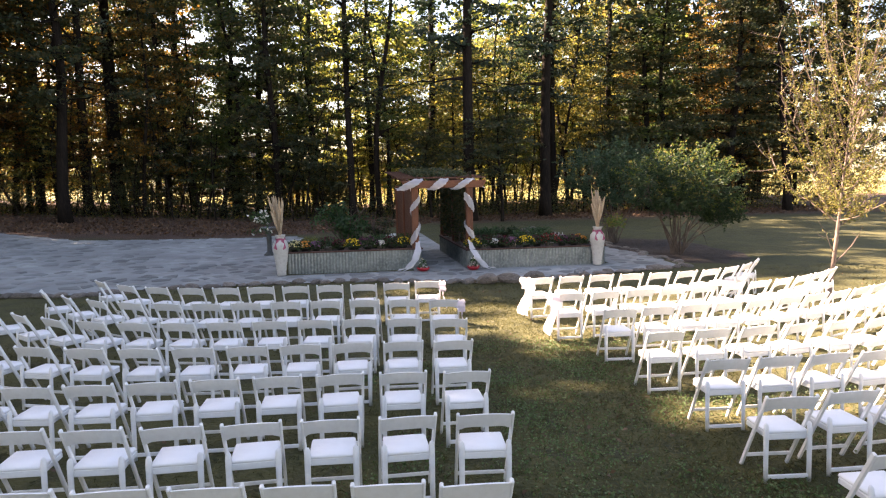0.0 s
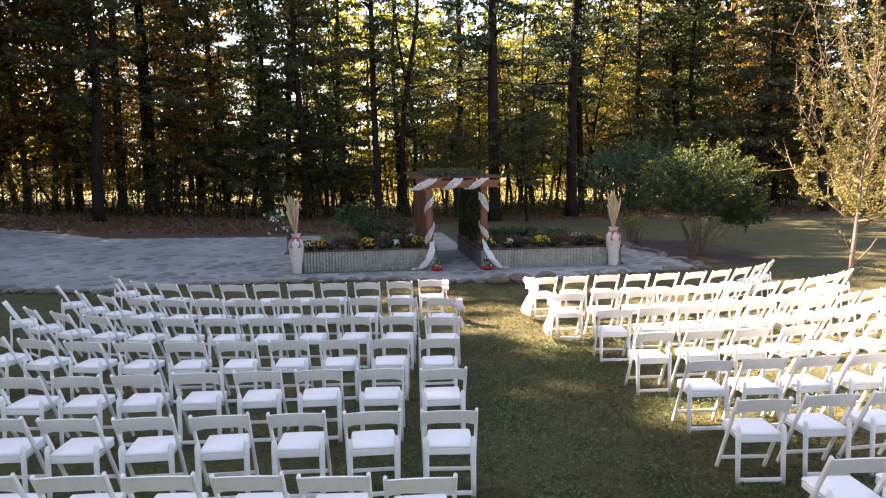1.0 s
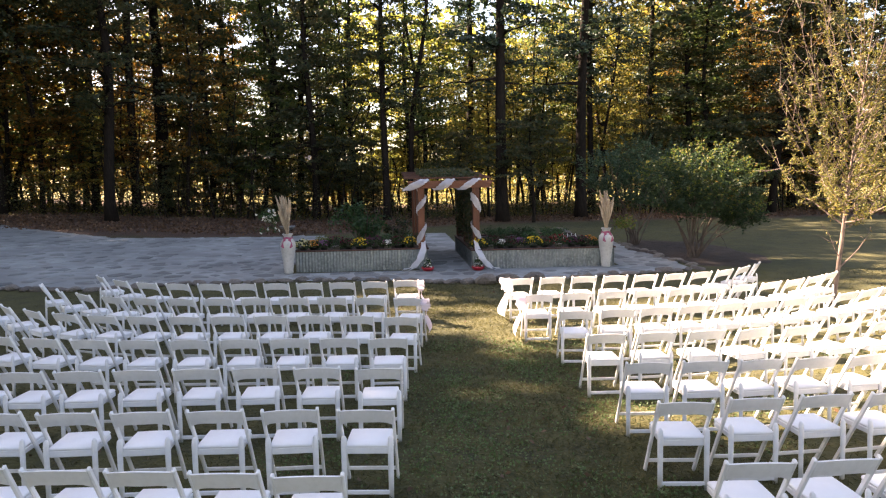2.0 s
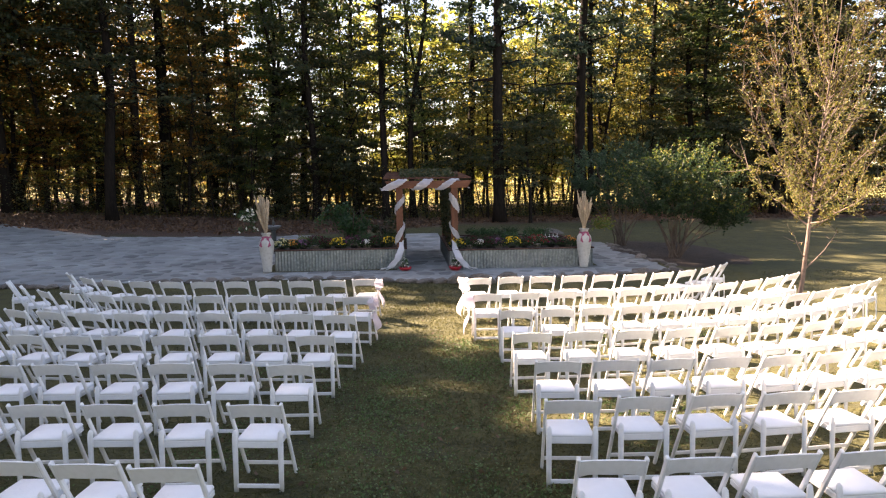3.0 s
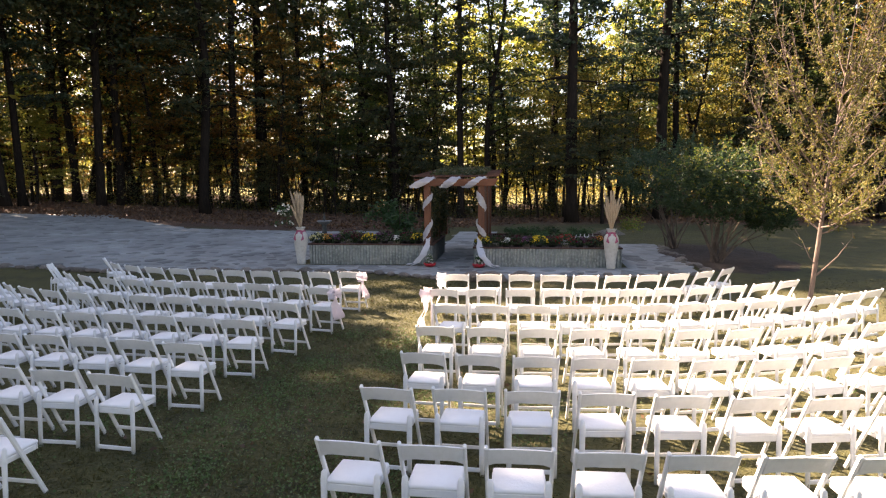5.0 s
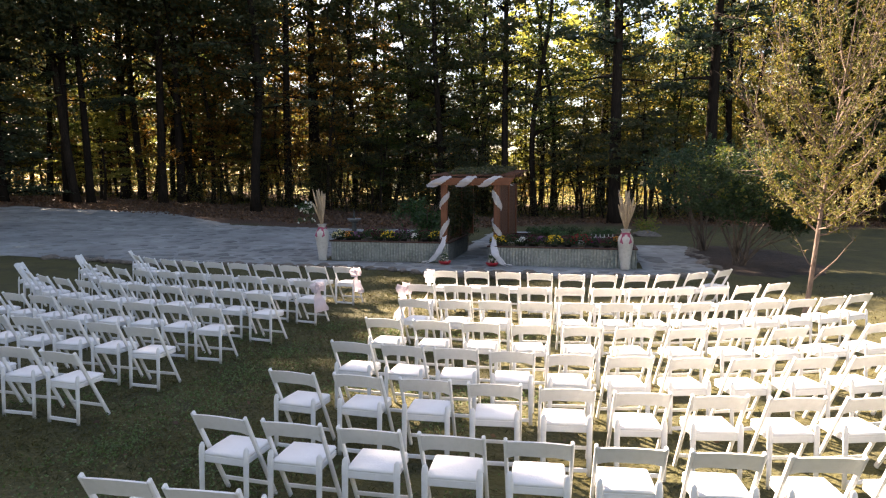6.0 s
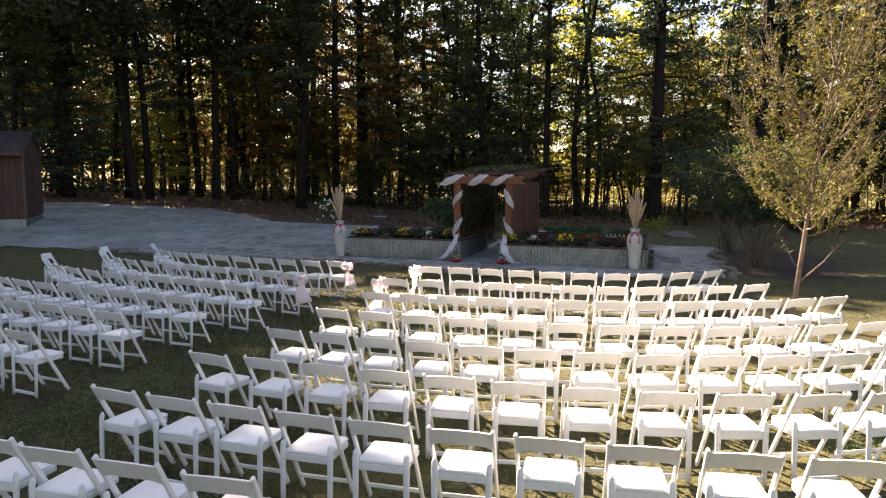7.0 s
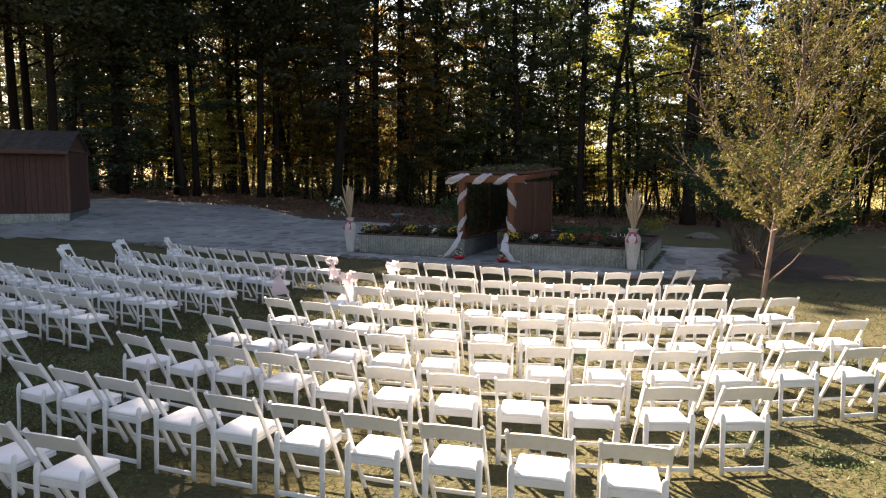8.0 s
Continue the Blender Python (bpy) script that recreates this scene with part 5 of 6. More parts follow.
# the trees at the wood's edge: kind, place, girth, height, lean to the side
for kind, x, y, g, h, lean in (
    ("big_oak", -13.5, 46.6, 1.0, 1.0, -0.8), ("oak", -13.3, 36.8, 1.1, 0.9, -5.0), ("oak", -22.0, 44.0, 1.05, 1.0, -9.0), ("russet", -19.4, 42.0, 1.1, 1.0, -2.0), ("oak", -19.5, 46.0, 0.7, 0.95, 1.5), ("russet", -22.8, 50.0, 1.0, 1.0, 0.0),
    ("gum", -6.6, 44.0, 1.1, 1.0, 1.0), ("open_gum", -6.1, 47.0, 1.0, 1.0, -2.0), ("low_oak", -3.0, 43.0, 1.0, 1.0, 0.5), ("low_oak", -10.4, 46.5, 0.9, 0.95, 1.0), ("gum", -0.3, 44.0, 0.7, 0.9, -3.0), ("oak", 1.6, 41.0, 0.85, 1.05, -1.0), ("open_gum", 3.4, 42.5, 1.1, 1.0, 1.5), ("open_gum", 4.2, 46.0, 0.9, 1.0, -3.0),
    ("pine", 7.6, 48.5, 1.1, 1.0, 0.0), ("pine", 8.2, 37.2, 1.22, 1.0, -0.5), ("gum", 10.9, 47.0, 0.7, 0.9, -4.0), ("open_gum", 12.1, 48.0, 0.7, 0.95, 4.0), ("gum", 12.4, 45.0, 0.6, 0.8, 2.0), ("pine", 13.5, 39.6, 1.25, 1.0, 1.0), ("pine", 15.1, 42.6, 0.8, 1.0, 0.0), ("poplar", 15.8, 45.0, 0.8, 0.9, 8.0), ("poplar", 17.3, 46.0, 0.9, 1.0, -2.0), ("pine", 19.9, 46.0, 0.8, 1.0, 1.0), ("low_oak", 21.6, 42.0, 0.95, 0.8, 0.0), ("gum", 22.9, 40.5, 1.2, 1.0, -1.0), ("low_oak", 26.0, 40.0, 1.0, 0.9, 1.0), ("oak", 29.5, 38.5, 1.0, 1.0, 0.0), ("low_oak", 32.5, 37.5, 1.0, 1.0, 0.0), ("oak", 36.0, 36.0, 1.0, 1.0, 0.0),
    ("oak", -25.1, 42.0, 1.0, 1.0, 0.5), ("open_gum", -26.8, 46.0, 1.3, 1.0, 0.0), ("open_gum", -24.6, 45.0, 1.1, 1.0, 3.0), ("open_gum", -22.1, 43.2, 0.8, 1.0, -1.0), ("gum", -23.8, 47.0, 1.3, 1.0, 0.5), ("pine", -24.9, 35.3, 0.95, 0.82, -7.5), ("pine", -24.2, 35.8, 0.85, 0.82, -5.0), ("gum", -26.9, 40.0, 0.7, 0.9, -5.0), ("cedar", -28.4, 33.2, 1.65, 1.15, 0.0), ("cedar", -30.6, 31.5, 1.0, 1.0, 0.0), ("oak", -34.5, 36.0, 0.9, 1.0, -6.0), ("oak", -33.0, 42.0, 0.8, 1.0, 4.0),
    ("holly", 9.7, 35.8, 1.05, 0.98, 0.0), ("holly", 6.4, 40.5, 0.9, 0.9, 0.0), ("holly", -1.2, 41.6, 0.9, 0.85, 0.0), ("bush", -8.6, 46.0, 1.2, 0.9, 0.0), ("bush", -5.2, 44.5, 1.2, 0.8, 0.0), ("bush", -3.6, 46.5, 1.3, 0.9, 0.0), ("bush", -0.6, 45.5, 1.2, 0.7, 0.0), ("bush", -11.8, 44.0, 1.2, 0.9, 0.0), ("bush", 0.8, 47.5, 1.2, 0.8, 0.0), ("holly", -7.9, 43.4, 1.0, 0.9, 0.0), ("holly", -17.0, 43.5, 1.0, 1.0, 0.0), ("holly", 22.6, 39.0, 1.1, 1.0, 0.0), ("holly", 18.6, 41.2, 1.0, 1.0, 0.0)):
    plant(kind, x, y, g, h, any_turn(), (lean, tree_rng.uniform(-1.5, 1.5)))
# the wood behind them, thinner where the sky shows through
for k in range(54):
    x, y = -66 + 2.0 * k + tree_rng.uniform(-1.3, 1.3), tree_rng.uniform(47, 61)
    while -0.02 < x / y + 0.185 + 0.02 < 0.07:
        x += 1.5
    if (-3 < x < 24 and k % 3 == 0) or (x < -11 and k % 4 == 1):
        continue
    if x < -11:
        kind = tree_rng.choice(["russet", "poplar", "poplar", "gum", "open_gum", "russet"])
    elif x < 4:
        kind = tree_rng.choice(["open_gum", "gum", "open_gum", "maple"])
    elif x < 24:
        kind = tree_rng.choice(["poplar", "open_gum", "maple", "poplar", "gum"])
    else:
        kind = tree_rng.choice(["low_oak", "oak", "russet", "russet"])
    plant(kind, x, y, tree_rng.uniform(0.75, 1.15), tree_rng.uniform(0.85, 1.05), any_turn(), (tree_rng.gauss(0, 3), tree_rng.gauss(0, 2)))
for k in range(30):
    x, y = -62 + 3.7 * k + tree_rng.uniform(-1.2, 1.2), tree_rng.uniform(55, 66)
    if not (-0.215 < x / y < -0.145 or -0.03 < x / y < 0.40):
        plant(("gold", "russet", "gold", "deep")[k % 4] if x < -12 else "deep", x, y, tree_rng.uniform(0.9, 1.2), tree_rng.uniform(0.85, 1.1), any_turn(), (tree_rng.gauss(0, 2), 0))
# more dark oaks in the front rows, on both sides of the opening
for kind, x, y, g, h in (("russet", -17.2, 44.0, 1.1, 1.0), ("russet", -10.9, 42.5, 0.8, 0.8), ("russet", -56.0, 28.0, 1.1, 1.0), ("low_oak", -12.2, 51.5, 0.9, 1.0), ("oak", -5.0, 51.0, 1.0, 1.0), ("oak", -0.8, 48.0, 0.8, 1.0), ("oak", -9.9, 53.0, 1.0, 1.1), ("low_oak", 24.5, 47.0, 1.0, 0.9), ("low_oak", 30.5, 45.0, 1.1, 1.0), ("low_oak", 36.5, 43.0, 1.1, 1.0), ("low_oak", 40.0, 38.0, 1.1, 1.0), ("low_oak", -58.0, 34.0, 1.1, 1.0), ("low_oak", -37.5, 41.5, 1.1, 1.0), ("low_oak", -42.5, 40.0, 1.1, 1.0), ("deep", -62.0, 40.0, 1.2, 1.1), ("deep", -60.0, 46.0, 1.2, 1.1), ("deep", -52.0, 46.0, 1.2, 1.1), ("low_oak", -47.0, 42.0, 1.1, 1.0), ("deep", -13.8, 67.0, 1.0, 0.8)):
    plant(kind, x, y, g, h, any_turn(), (tree_rng.gauss(0, 2), tree_rng.gauss(0, 1)))
# trees in full sun along the far side of the wood
for k in range(26):
    plant("gold", -2 + 1.75 * k + tree_rng.uniform(-1.0, 1.0), tree_rng.uniform(58, 70), tree_rng.uniform(0.9, 1.2), tree_rng.uniform(0.85, 1.15), any_turn(), (tree_rng.gauss(0, 2), 0))
# small trees whose light leaf colour stands in for sun through gaps
for x, y, h in ((-25.2, 38.2, 0.40), (-28.8, 44.0, 0.5), (-27.0, 49.5, 0.45), (-21.0, 53.0, 0.5), (-33.5, 51, 0.55), (-17.5, 56.0, 0.45), (-36.5, 40.5, 0.55), (-41.0, 43.0, 0.6), (-38.0, 47.0, 0.6), (-45.0, 46.0, 0.65), (-43.0, 38.5, 0.55)):
    plant("gold", x, y, 0.7, h, any_turn())
# understorey
for k in range(84):
    x, y = -58 + 1.12 * k + tree_rng.uniform(-0.9, 0.9), tree_rng.uniform(41.0, 56)
    if x < -9:
        kind = tree_rng.choice(["bush", "holly", "rust", "sapling", "yellow_sapling", "sapling", "russet"])
    elif x < 24:
        kind = tree_rng.choice(["maple", "sapling", "yellow_sapling", "sapling", "yellow_sapling", "maple"])
    else:
        kind = tree_rng.choice(["bush", "holly", "rust", "sapling", "russet"])
    plant(kind, x, y, tree_rng.uniform(0.8, 1.3), tree_rng.uniform(0.75, 1.15), any_turn(), (tree_rng.gauss(0, 4), tree_rng.gauss(0, 3)))
# trees added on the sun's side, many unseen, placed to shape the lawn's shade
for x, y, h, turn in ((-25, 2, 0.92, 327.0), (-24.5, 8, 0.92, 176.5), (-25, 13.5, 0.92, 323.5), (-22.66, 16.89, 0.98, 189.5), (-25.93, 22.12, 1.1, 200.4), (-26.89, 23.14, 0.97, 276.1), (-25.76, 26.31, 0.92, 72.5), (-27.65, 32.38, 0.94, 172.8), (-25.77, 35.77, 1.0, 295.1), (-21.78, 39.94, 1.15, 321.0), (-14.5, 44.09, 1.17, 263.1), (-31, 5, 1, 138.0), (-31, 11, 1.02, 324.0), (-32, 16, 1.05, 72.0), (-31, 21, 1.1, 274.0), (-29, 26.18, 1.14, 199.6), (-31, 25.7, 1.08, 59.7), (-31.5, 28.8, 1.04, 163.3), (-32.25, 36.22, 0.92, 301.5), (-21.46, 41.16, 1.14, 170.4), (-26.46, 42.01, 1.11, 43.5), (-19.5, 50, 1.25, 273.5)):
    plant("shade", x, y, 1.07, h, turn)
# unseen oaks added round the back, to cut low sky light on the chairs
for k in range(17):
    a = radians(-168 + 10.5 * k)
    plant("lawn_oak", 4 + 38 * math.cos(a) + tree_rng.uniform(-3, 3), 4 + 33 * math.sin(a) + tree_rng.uniform(-2, 2), tree_rng.uniform(0.9, 1.2), tree_rng.uniform(0.85, 1.1), any_turn())


def undergrowth():
    rng = np.random.default_rng(21)
    n = 30000
    x = rng.uniform(-45, 36, n)
    y = 41 + np.abs(rng.normal(0, 7, n))
    lump = 0.5 + 0.5 * np.sin(x * 0.9 + 1.3 * np.sin(y * 0.5)) * np.sin(y * 0.7 + 0.4 * x)
    z = rise(x, y) + rng.uniform(0, 1, n) ** 1.6 * (0.3 + np.where((x > -9) & (x < 24), 0.9, 1.9) * lump)
    c = np.stack([x, y, z], 1)
    half = rng.uniform(size=n) < 0.55
    for mask, m, name in ((half, LEAF_DARK, "brambles"), (~half, LEAF_YELLOW, "yellowing brush")):
        tagged(link("undergrowth", leaf_mesh("undergrowth", c[mask], rng.uniform(0.09, 0.18, mask.sum()), 0.5, 0, rng), m), f"{name} under the trees at the wood's edge", "undergrowth", kind="stuff")


def far_wood():
    rng = np.random.default_rng(22)
    n = 24000
    x = rng.uniform(-110, 100, n)
    y = rng.uniform(108, 140, n)
    crown = np.where((x > -45) & (x < 12), 5.5, 15) + 3 * np.sin(x * 0.35) + 2 * np.sin(x * 0.83 + 2)
    z = rng.uniform(0, 1, n) ** 0.8 * crown
    c = np.stack([x, y, z], 1)
    tagged(link("far_wood", leaf_mesh("far_wood", c, rng.uniform(0.9, 1.9, n), 0.6, 0, rng), LEAF_YELLOW), "far belt of sunlit autumn trees", "wood", kind="stuff")


def thicket():
    rng = np.random.default_rng(24)
    n = 70000
    x = rng.uniform(-75, 60, n)
    y = rng.uniform(62, 92, n)
    top = 1.6 + np.where(x < -9, 4.0, 0.0) + np.where(x > 20, 4.0, 0.0) + 0.9 * np.sin(x * 0.45 + 1) + 0.6 * np.sin(x * 1.3)
    c = np.stack([x, y, rng.uniform(0, 1, n) ** 1.3 * np.clip(top, 0.4, None)], 1)
    kind = np.clip(rng.uniform(size=n) + np.where((x < -9) | (x > 24), 0.5, 0.0), 0, 0.999)
    for lo, hi, m, text in ((0, 0.55, LEAF_YELLOW, "yellow thicket of young trees deep in the wood"), (0.55, 0.8, LEAF_RUST, "rusty thicket deep in the wood"), (0.8, 1, LEAF_DARK, "dark thicket deep in the wood")):
        k = (kind >= lo) & (kind < hi)
        tagged(link("thicket", leaf_mesh("thicket", c[k], rng.uniform(0.14, 0.28, k.sum()), 0.5, 0, rng), m), text, "thicket", kind="stuff")


def brush_stems():
    """Thin bare stems that stand close together under the tall trees."""
    rng = np.random.default_rng(29)
    bm = bmesh.new()
    for k in range(240):
        x, y = rng.uniform(-34, 30), 40.5 + abs(rng.normal(0, 6))
        z, high = float(rise(x, y)), rng.uniform(2.5, 11)
        lean = rng.normal(0, 0.13, 2)
        r = rng.uniform(0.014, 0.05)
        bow, ph = rng.uniform(0.05, 0.3), rng.uniform(0, 6)
        tube(bm, [(x + lean[0] * h + bow * (math.sin(0.7 * h + ph) - math.sin(ph)), y + lean[1] * h, z + h - 0.1) for h in np.linspace(0, high, 7)], [r, r * 0.95, r * 0.85, r * 0.72, r * 0.58, r * 0.4, r * 0.15], 4)
    tagged(part("brush_stems", bm, BARK), "thin bare stems of brush under the tall trees", "brush", kind="stuff")


def bramble_bank():
    rng = np.random.default_rng(30)
    n = 16000
    k = rng.integers(0, 90, n)
    cx, cy, cz = rng.uniform(-24, 16, 90), 40.5 + np.abs(rng.normal(0, 3.0, 90)), rng.uniform(0.3, 2.2, 90)
    cz = np.where(cx > 3, cz * 0.55, cz)
    c = np.stack([cx[k] + rng.normal(0, 0.7, n), cy[k] + rng.normal(0, 0.6, n), rise(cx, cy)[k] + np.abs(cz[k] + rng.normal(0, 0.45, n))], 1)
    n2 = 32000
    k = rng.integers(0, 130, n2)
    cx, cy, cz = np.where(rng.uniform(size=130) < 0.75, rng.uniform(-52, 1.5, 130), rng.uniform(23, 44, 130)), rng.uniform(47, 60, 130), rng.uniform(0.4, 2.6, 130)
    d = np.stack([cx[k] + rng.normal(0, 0.8, n2), cy[k] + rng.normal(0, 0.7, n2), rise(cx, cy)[k] + np.abs(cz[k] + rng.normal(0, 0.5, n2))], 1)
    tagged(link("bramble_bank", leaf_mesh("inner_bank", d, rng.uniform(0.12, 0.24, n2), 0.5, 0, rng), LEAF_RUSSET), "russet brush and brambles inside the wood", "brambles", kind="stuff")
    tagged(link("bramble_bank", leaf_mesh("bramble_bank", c, rng.uniform(0.09, 0.18, n), 0.5, 0, rng), LEAF_DARK), "dark tangled brambles along the wood's edge", "brambles", kind="stuff")


undergrowth()
brush_stems()
bramble_bank()
thicket()
far_wood()


def litter():
    rng = np.random.default_rng(23)
    n = 22000
    x = rng.uniform(-40, 34, n)
    y = np.interp(x, (-16, -5, 2, 6), (30.3, 29.8, 31.5, 36.0)) + rng.gamma(2.2, 2.6, n)
    c = np.stack([x, y, rise(x, y) + 0.03], 1)
    tagged(link("fallen_leaves", leaf_mesh("fallen_leaves", c, rng.uniform(0.08, 0.2, n), 0.7, 0, rng), LITTER), "brown fallen leaves along the wood's edge", "leaves", kind="stuff")


litter()


def cherry(x, y):
    """The small lawn tree: a pale leaning trunk, a fan of upswept branches, thinning leaves, bare twigs on top."""
    rng = np.random.default_rng(51)
    t = thing("young_cherry_tree", x, y, 0, "young cherry tree with a pale trunk and thinning yellow autumn leaves", "tree")
    bm = bmesh.new()
    stem = [np.array(p) for p in ((-0.09, 0, -0.1), (-0.05, 0, 0.12), (0.0, 0, 0.5), (0.05, 0, 1.1), (0.10, 0, 1.7), (0.19, 0.03, 2.6), (0.31, 0.05, 3.6), (0.43, 0.05, 4.6), (0.52, 0.0, 5.6), (0.58, 0, 6.6))]
    tube(bm, [tuple(p) for p in stem], [0.070, 0.049, 0.043, 0.040, 0.035, 0.026, 0.019, 0.013, 0.008, 0.003], 12)
    part("trunk", bm, PALE_BARK, t, smooth=True)

    def limb(line, r):
        bm = bmesh.new()
        n = len(line)
        body = tube(bm, [tuple(p) for p in line], [r * (1 - 0.9 * i / (n - 1)) + 0.0015 for i in range(n)], 6)
        return bm, body

    twigs = []
    # two thin forks below the crown
    for line, r in (([(0.02, 0, 0.72), (0.22, -0.03, 0.92), (0.40, -0.05, 1.12), (0.52, -0.05, 1.30), (0.66, 0, 1.46)], 0.018), ([(0.03, 0, 0.95), (-0.08, -0.02, 1.10), (-0.16, -0.03, 1.26), (-0.22, -0.03, 1.40)], 0.009)):
        line = [np.array(p) for p in line]
        bm, body = limb(line, r)
        for q in (-2, -1):
            for _ in range(3):
                d = rng.normal(size=3) * 0.5 + (0.5 * np.sign(line[-1][0]), 0, 0.5)
                tw = [line[q], line[q] + d * 0.10, line[q] + d * 0.2]
                tube(bm, [tuple(p) for p in tw], [0.004, 0.003, 0.0012], 4, root=body)
                twigs.append((tw, 1))
        part("branch", bm, PALE_BARK, t)
    n = 34
    for k in range(n):
        u = (k + rng.uniform(0, 0.8)) / n
        z = 1.5 + 3.0 * u**1.15
        j = max(i for i in range(len(stem) - 1) if stem[i][2] <= z)
        f = (z - stem[j][2]) / (stem[j + 1][2] - stem[j][2])
        b = stem[j] * (1 - f) + stem[j + 1] * f
        a = 2.4 * k + rng.normal(0, 0.3)
        out = np.array([math.cos(a), math.sin(a), 0.0])
        # a few long ones reach out bare beyond the crown
        far = k in (6, 11, 14, 19)
        if far:
            out = np.array([math.cos(math.pi + 0.3 * (k - 12) / 8), math.sin(0.3 * (k - 12) / 8), 0.0])
        long = (1.95 + 0.5 * u) * rng.uniform(0.85, 1.12) * (1.35 if far else 1.0)
        el = radians((30 if far else 18) + 40 * u**0.8 + rng.normal(0, 6))
        line, p = [b], b
        for q in range(8):
            p = p + (out * math.cos(el) + np.array([0, 0, math.sin(el)])) * long / 8 + rng.normal(0, 0.02, 3)
            line.append(p)
            el = min(radians(76), el + radians(rng.uniform(1, 4 if far else 8)))
        r = 0.017 * (1 - 0.35 * u)
        bm, body = limb(line, r)
        for q in range(1, 9):
            bare = q >= 7 or (far and q >= 5)
            for _ in range(3):
                d = rng.normal(size=3) * 0.55 + out * 0.5 + (0, 0, 0.8)
                d /= np.linalg.norm(d)
                l2 = rng.uniform(0.2, 0.55) * (1.25 if bare else 1.0)
                tw = [line[q], line[q] + d * l2 * 0.5 + rng.normal(0, 0.02, 3), line[q] + d * l2 + (0, 0, 0.05)]
                tube(bm, [tuple(p) for p in tw], [r * 0.28 + 0.002, 0.0042, 0.0016], 4, root=body)
                twigs.append((tw, 3 if bare else 24 if tw[2][2] < 3.2 else 16))
        part("branch", bm, PALE_BARK, t)
    pts = []
    for tw, many in twigs:
        for u in rng.uniform(0.05, 1.0, many):
            pts.append(tw[0] * (1 - u) + tw[2] * u + rng.normal(0, 0.03, 3) - (0, 0, 0.02))
    pts = np.array(pts)
    link("crown", leaf_mesh("cherry_leaves", pts, rng.uniform(0.05, 0.095, len(pts)), 0.30, 0.6, rng), LEAF_CHERRY, t)


cherry(10.66, 12.1)


# ---- small ground things ----
def lawn_blades():
    rng = np.random.default_rng(61)
    n = 165000
    y = 1.8 + 14.7 * rng.uniform(0, 1, n) ** 1.5
    y = np.where(y < 3.6, y - np.abs(rng.normal(0, 2.2, n)), y)
    x = np.where(rng.uniform(size=n) < 0.45, rng.normal(3.0, 1.6, n), rng.uniform(-6, 15, n))
    keep = y < np.interp(x, *FRONT) - 0.1
    x, y = x[keep], y[keep]
    patch = np.sin(x * 1.3 + 2 * np.sin(y * 0.7)) * np.sin(y * 1.7 + x * 0.6)
    ok = rng.uniform(-1.3, 1.0, len(x)) < patch + 0.35
    x, y = x[ok], y[ok]
    # the lawn goes on behind, thinner
    x = np.concatenate([x, rng.uniform(-16, 20, 38000)])
    y = np.concatenate([y, 3.2 - 14 * rng.uniform(0, 1, 38000) ** 1.5])
    c = np.stack([x, y, rise(x, y) + 0.018], 1)
    tagged(link("grass", leaf_mesh("grass", c, rng.uniform(0.045, 0.10, len(c)), 0.11, 0, rng, 0.7), GRASS), "short mixed lawn grass with dry blades", "grass", kind="stuff")
    n = 24000
    k = rng.integers(0, 160, n)
    cx, cy = np.where(rng.uniform(size=160) < 0.6, rng.normal(3.0, 1.2, 160), rng.uniform(0, 14, 160)), 2.0 + 8 * rng.uniform(0, 1, 160) ** 1.3
    c = np.stack([cx[k] + rng.normal(0, 0.2, n), cy[k] + rng.normal(0, 0.2, n), np.full(n, 0.03) + rng.uniform(0, 0.015, n)], 1)
    tagged(link("clover", leaf_mesh("clover", c, rng.uniform(0.018, 0.038, n), 0.7, 0, rng), CLOVER), "patches of clover in the lawn", "clover", kind="stuff")
    n = 700
    c = np.stack([rng.uniform(-4, 14, n), rng.uniform(2.5, 15, n), np.full(n, 0.035)], 1)
    tagged(link("lawn_leaves", leaf_mesh("lawn_leaves", c, rng.uniform(0.04, 0.08, n), 0.6, 0, rng), LITTER), "scattered dry leaves on the lawn", "leaves", kind="stuff")


lawn_blades()


def rock_mesh(seed):
    rng = random.Random(seed)
    bm = bmesh.new()
    bmesh.ops.create_icosphere(bm, subdivisions=2, radius=0.5)
    for v in bm.verts:
        d = 1 + 0.35 * noise.noise(v.co * 2.2 + Vector((seed * 3.1, 0, 0)))
        v.co = Vector((v.co.x * d, v.co.y * d * 0.8, max(-0.25, v.co.z * d * 0.62)))
    me = bpy.data.meshes.new("border_stone")
    bm.to_mesh(me)
    bm.free()
    me.materials.append(ROCK)
    return me


ROCKS = [rock_mesh(k) for k in range(5)]
rock_rng = random.Random(77)


def border_stone(x, y, size, label):
    o = new("border_stone", ROCKS[rock_rng.randrange(5)])
    s = size
    o.matrix_basis = pose(x, y, float(rise(x, y)) + (0.17 if s > 0.4 else 0.1) * s, 0, 0, rock_rng.uniform(0, 360)) @ Matrix.Diagonal((s * rock_rng.uniform(0.9, 1.5), s * rock_rng.uniform(0.7, 1), s * (rock_rng.uniform(0.7, 1.0) if s > 0.4 else rock_rng.uniform(0.5, 0.85)), 1))
    tagged(o, label, "stone", "stones edging the terrace")
    return o


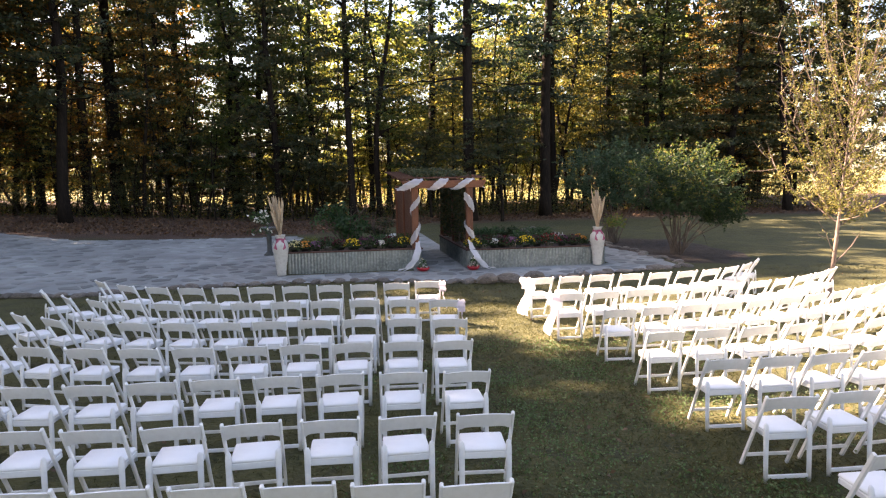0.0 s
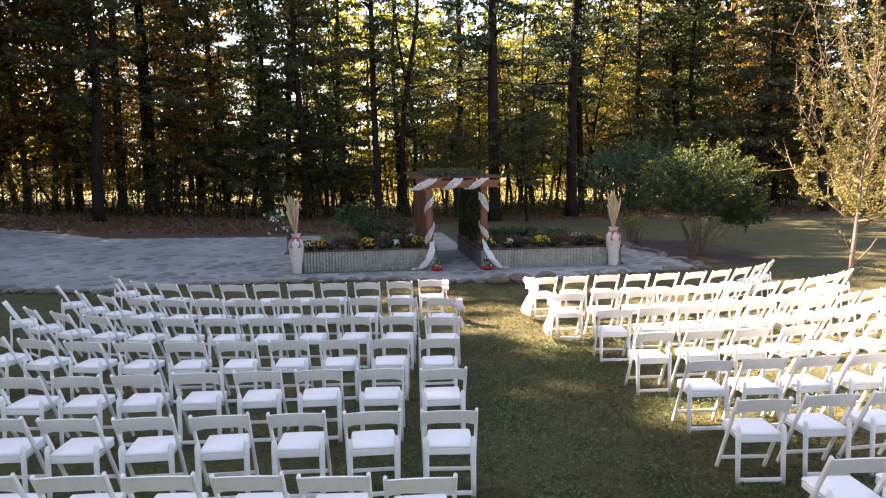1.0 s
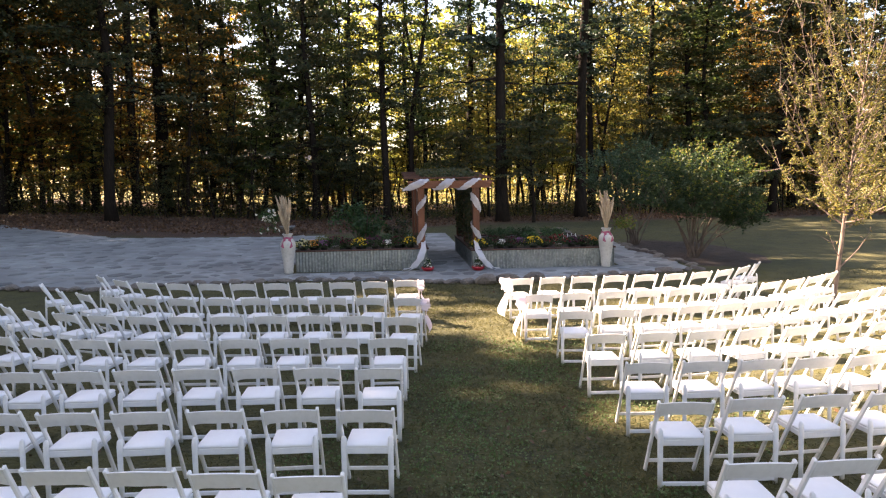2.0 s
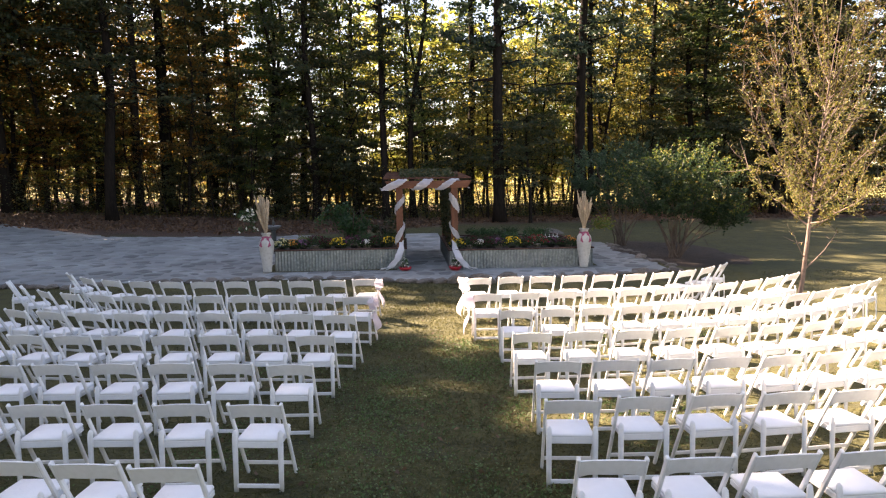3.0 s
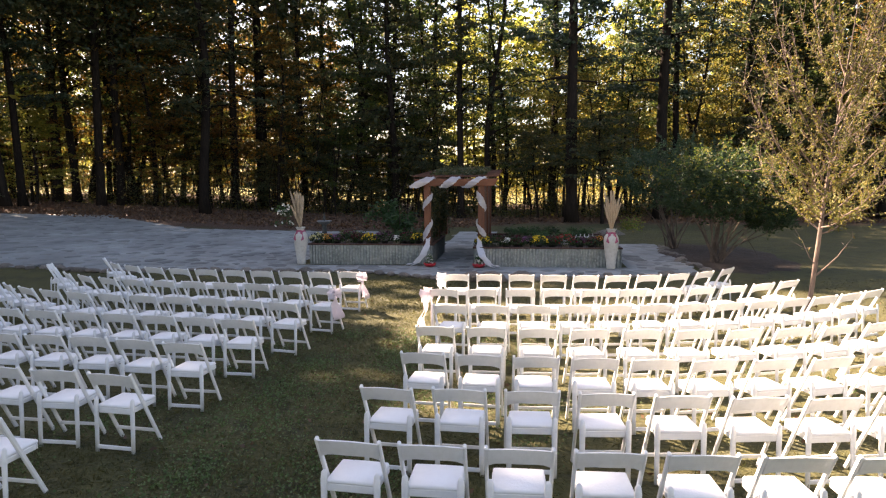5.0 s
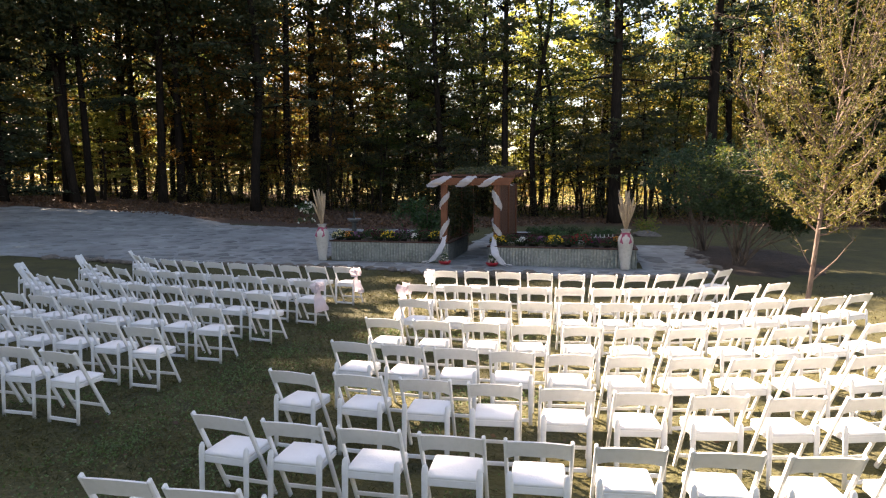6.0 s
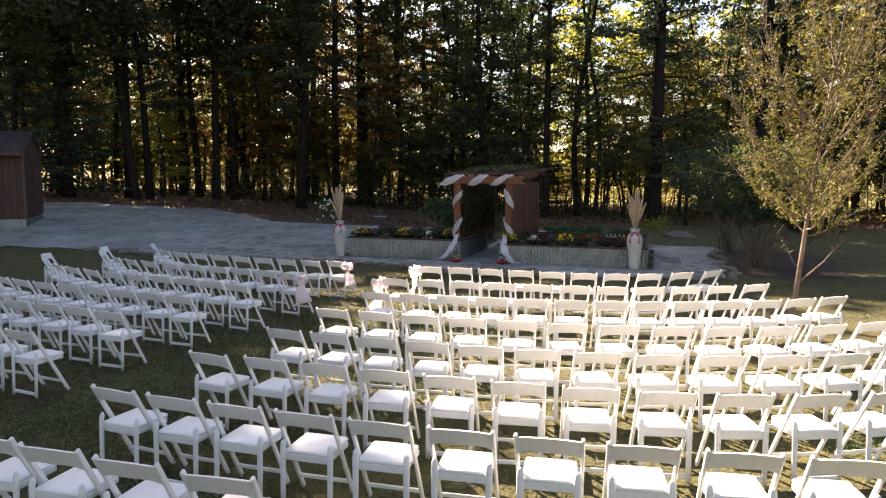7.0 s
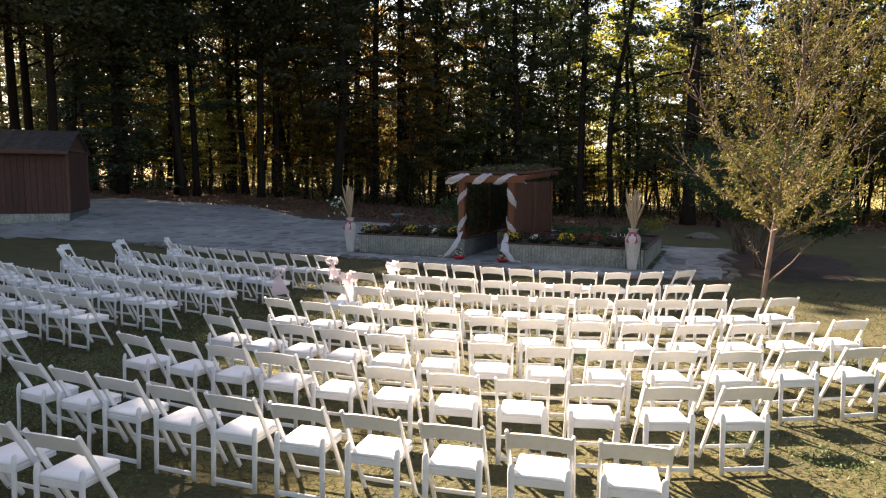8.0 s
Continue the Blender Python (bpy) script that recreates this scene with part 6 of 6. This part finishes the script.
x = -9.0
while x < 10.4:
    big = 4.0 < x < 5.3
    size = rock_rng.uniform(0.5, 0.6) if big else rock_rng.uniform(0.24, 0.399)
    border_stone(x, float(np.interp(x, *FRONT)) - rock_rng.uniform(0.0, 0.15), size, "large brown fieldstone at the terrace's edge" if big else "rough grey fieldstone edging the terrace")
    x += size * rock_rng.uniform(0.8, 1.3)
flat_rock = border_stone(9.2, 28.6, 1.0, "wide flat grey boulder at the edge of the lawn")
flat_rock.matrix_basis = pose(9.2, 28.6, float(rise(9.2, 28.6)) + 0.05, 0, 0, 12) @ Matrix.Diagonal((1.35, 0.8, 0.7, 1))
white_stone = border_stone(6.72, 16.4, 0.42, "pale weathered stone at the terrace's edge")
white_stone.data = ROCKS[2].copy()
white_stone.data.materials[0] = BATHSTONE
for k in range(16):
    y = 17.3 + 0.42 * k
    border_stone(10.15 + 0.15 * math.sin(k), y, rock_rng.uniform(0.22, 0.42), "rough grey fieldstone edging the terrace")


def mulch_bed(name, cx, cy, rx, ry, label):
    """A mulch sheet that follows the ground, with an uneven rim."""
    bm = bmesh.new()
    rings = []
    for q in range(9):
        f = q / 8
        rings.append([])
        for k in range(48):
            a = 2 * math.pi * k / 48
            r = f * (1 + 0.07 * math.sin(5 * a + cx) + 0.05 * math.sin(11 * a))
            x, y = cx + rx * r * math.cos(a), cy + ry * r * math.sin(a)
            rings[-1].append(bm.verts.new((x, y, float(lie(x, y)) + (0.05 if q < 7 else 0.03 if q == 7 else -0.02) + 0.012 * math.sin(7 * a + 3 * q))))
    for a, b in zip(rings[1:], rings[2:]):
        for k in range(48):
            bm.faces.new((a[k], a[(k + 1) % 48], b[(k + 1) % 48], b[k]))
    bm.faces.new(rings[1])
    for v in rings[0]:
        bm.verts.remove(v)
    tagged(part(name, bm, SOIL, smooth=True), label, "mulch", kind="structure")


mulch_bed("mulch_bed", 11.6, 21.0, 1.9, 3.9, "dark mulch bed under the shrubs")
mulch_bed("garden_bed", 0.7, 23.6, 1.75, 2.3, "dark mulched garden bed behind the planter")


# ---- flagstones, last ----
def cell(points, k, near):
    """The corners of the ground nearer to point k than to those near it."""
    px, py = points[k]
    poly = [(px - 1.2, py - 1.2), (px + 1.2, py - 1.2), (px + 1.2, py + 1.2), (px - 1.2, py + 1.2)]
    for j in near:
        qx, qy = points[j]
        mx, my, dx, dy = (px + qx) / 2, (py + qy) / 2, qx - px, qy - py
        out = []
        for (ax, ay), (bx, by) in zip(poly, poly[1:] + poly[:1]):
            da, db = (ax - mx) * dx + (ay - my) * dy, (bx - mx) * dx + (by - my) * dy
            if da <= 0:
                out.append((ax, ay))
            if da * db < 0:
                f = da / (da - db)
                out.append((ax + f * (bx - ax), ay + f * (by - ay)))
        poly = out
        if len(poly) < 3:
            return []
    return poly


def flagstones():
    rng = random.Random(9)
    pts, size = [], 0.56
    index = {}
    for i in range(int(35.4 / size)):
        for j in range(int(18 / size)):
            p = (-24 + (i + rng.uniform(0.05, 0.95)) * size * 1.0, 14.2 + (j + rng.uniform(0.05, 0.95)) * size)
            index[i, j] = len(pts)
            pts.append(p)
    rest_v, rest_f, made = [], [], 0
    for (i, j), k in index.items():
        x, y = pts[k]
        if not on_patio(x, y):
            continue
        near = [index[i + a, j + b] for a in (-2, -1, 0, 1, 2) for b in (-2, -1, 0, 1, 2) if (a or b) and (i + a, j + b) in index]
        poly = cell(pts, k, near)
        if len(poly) < 3:
            continue
        cx, cy = sum(p[0] for p in poly) / len(poly), sum(p[1] for p in poly) / len(poly)
        if not all(on_patio(cx + 0.8 * (px - cx), cy + 0.8 * (py - cy)) for px, py in poly) and rng.random() < 0.5:
            continue
        up = float(rise(cx, cy)) + 0.022 + rng.uniform(0.003, 0.011)
        tx, ty = rng.uniform(-0.014, 0.014), rng.uniform(-0.014, 0.014)
        shrink = rng.uniform(0.5, 0.93)
        if x < -3 and rng.random() < 0.22:
            continue
        n = len(poly)
        v = []
        for s, dz in ((shrink, -0.05), (shrink, -0.008), (shrink - 0.05, 0.0)):
            for px, py in poly:
                wx, wy = (px - cx) * s, (py - cy) * s
                v.append((wx, wy, dz + tx * wx + ty * wy))
        f = [tuple(range(2 * n, 3 * n))]
        for ring in (0, 1):
            for q in range(n):
                f.append((ring * n + q, ring * n + (q + 1) % n, ring * n + n + (q + 1) % n, ring * n + n + q))
        if made < 300 and -8.2 < x < 10.5 and y < 21.5:
            me = bpy.data.meshes.new("flagstone")
            me.from_pydata(v, [], f)
            me.materials.append(STONE)
            o = link("flagstone", me, None, PATIO)
            o.location = (cx, cy, up)
            made += 1
        else:
            b = len(rest_v)
            rest_v += [(a + cx, c + cy, d + up) for a, c, d in v]
            rest_f += [tuple(q + b for q in g) for g in f]
    me = bpy.data.meshes.new("flagstones")
    me.from_pydata(rest_v, [], rest_f)
    tagged(link("flagstones", me, STONE_FAR, PATIO), kind="stuff")


flagstones()
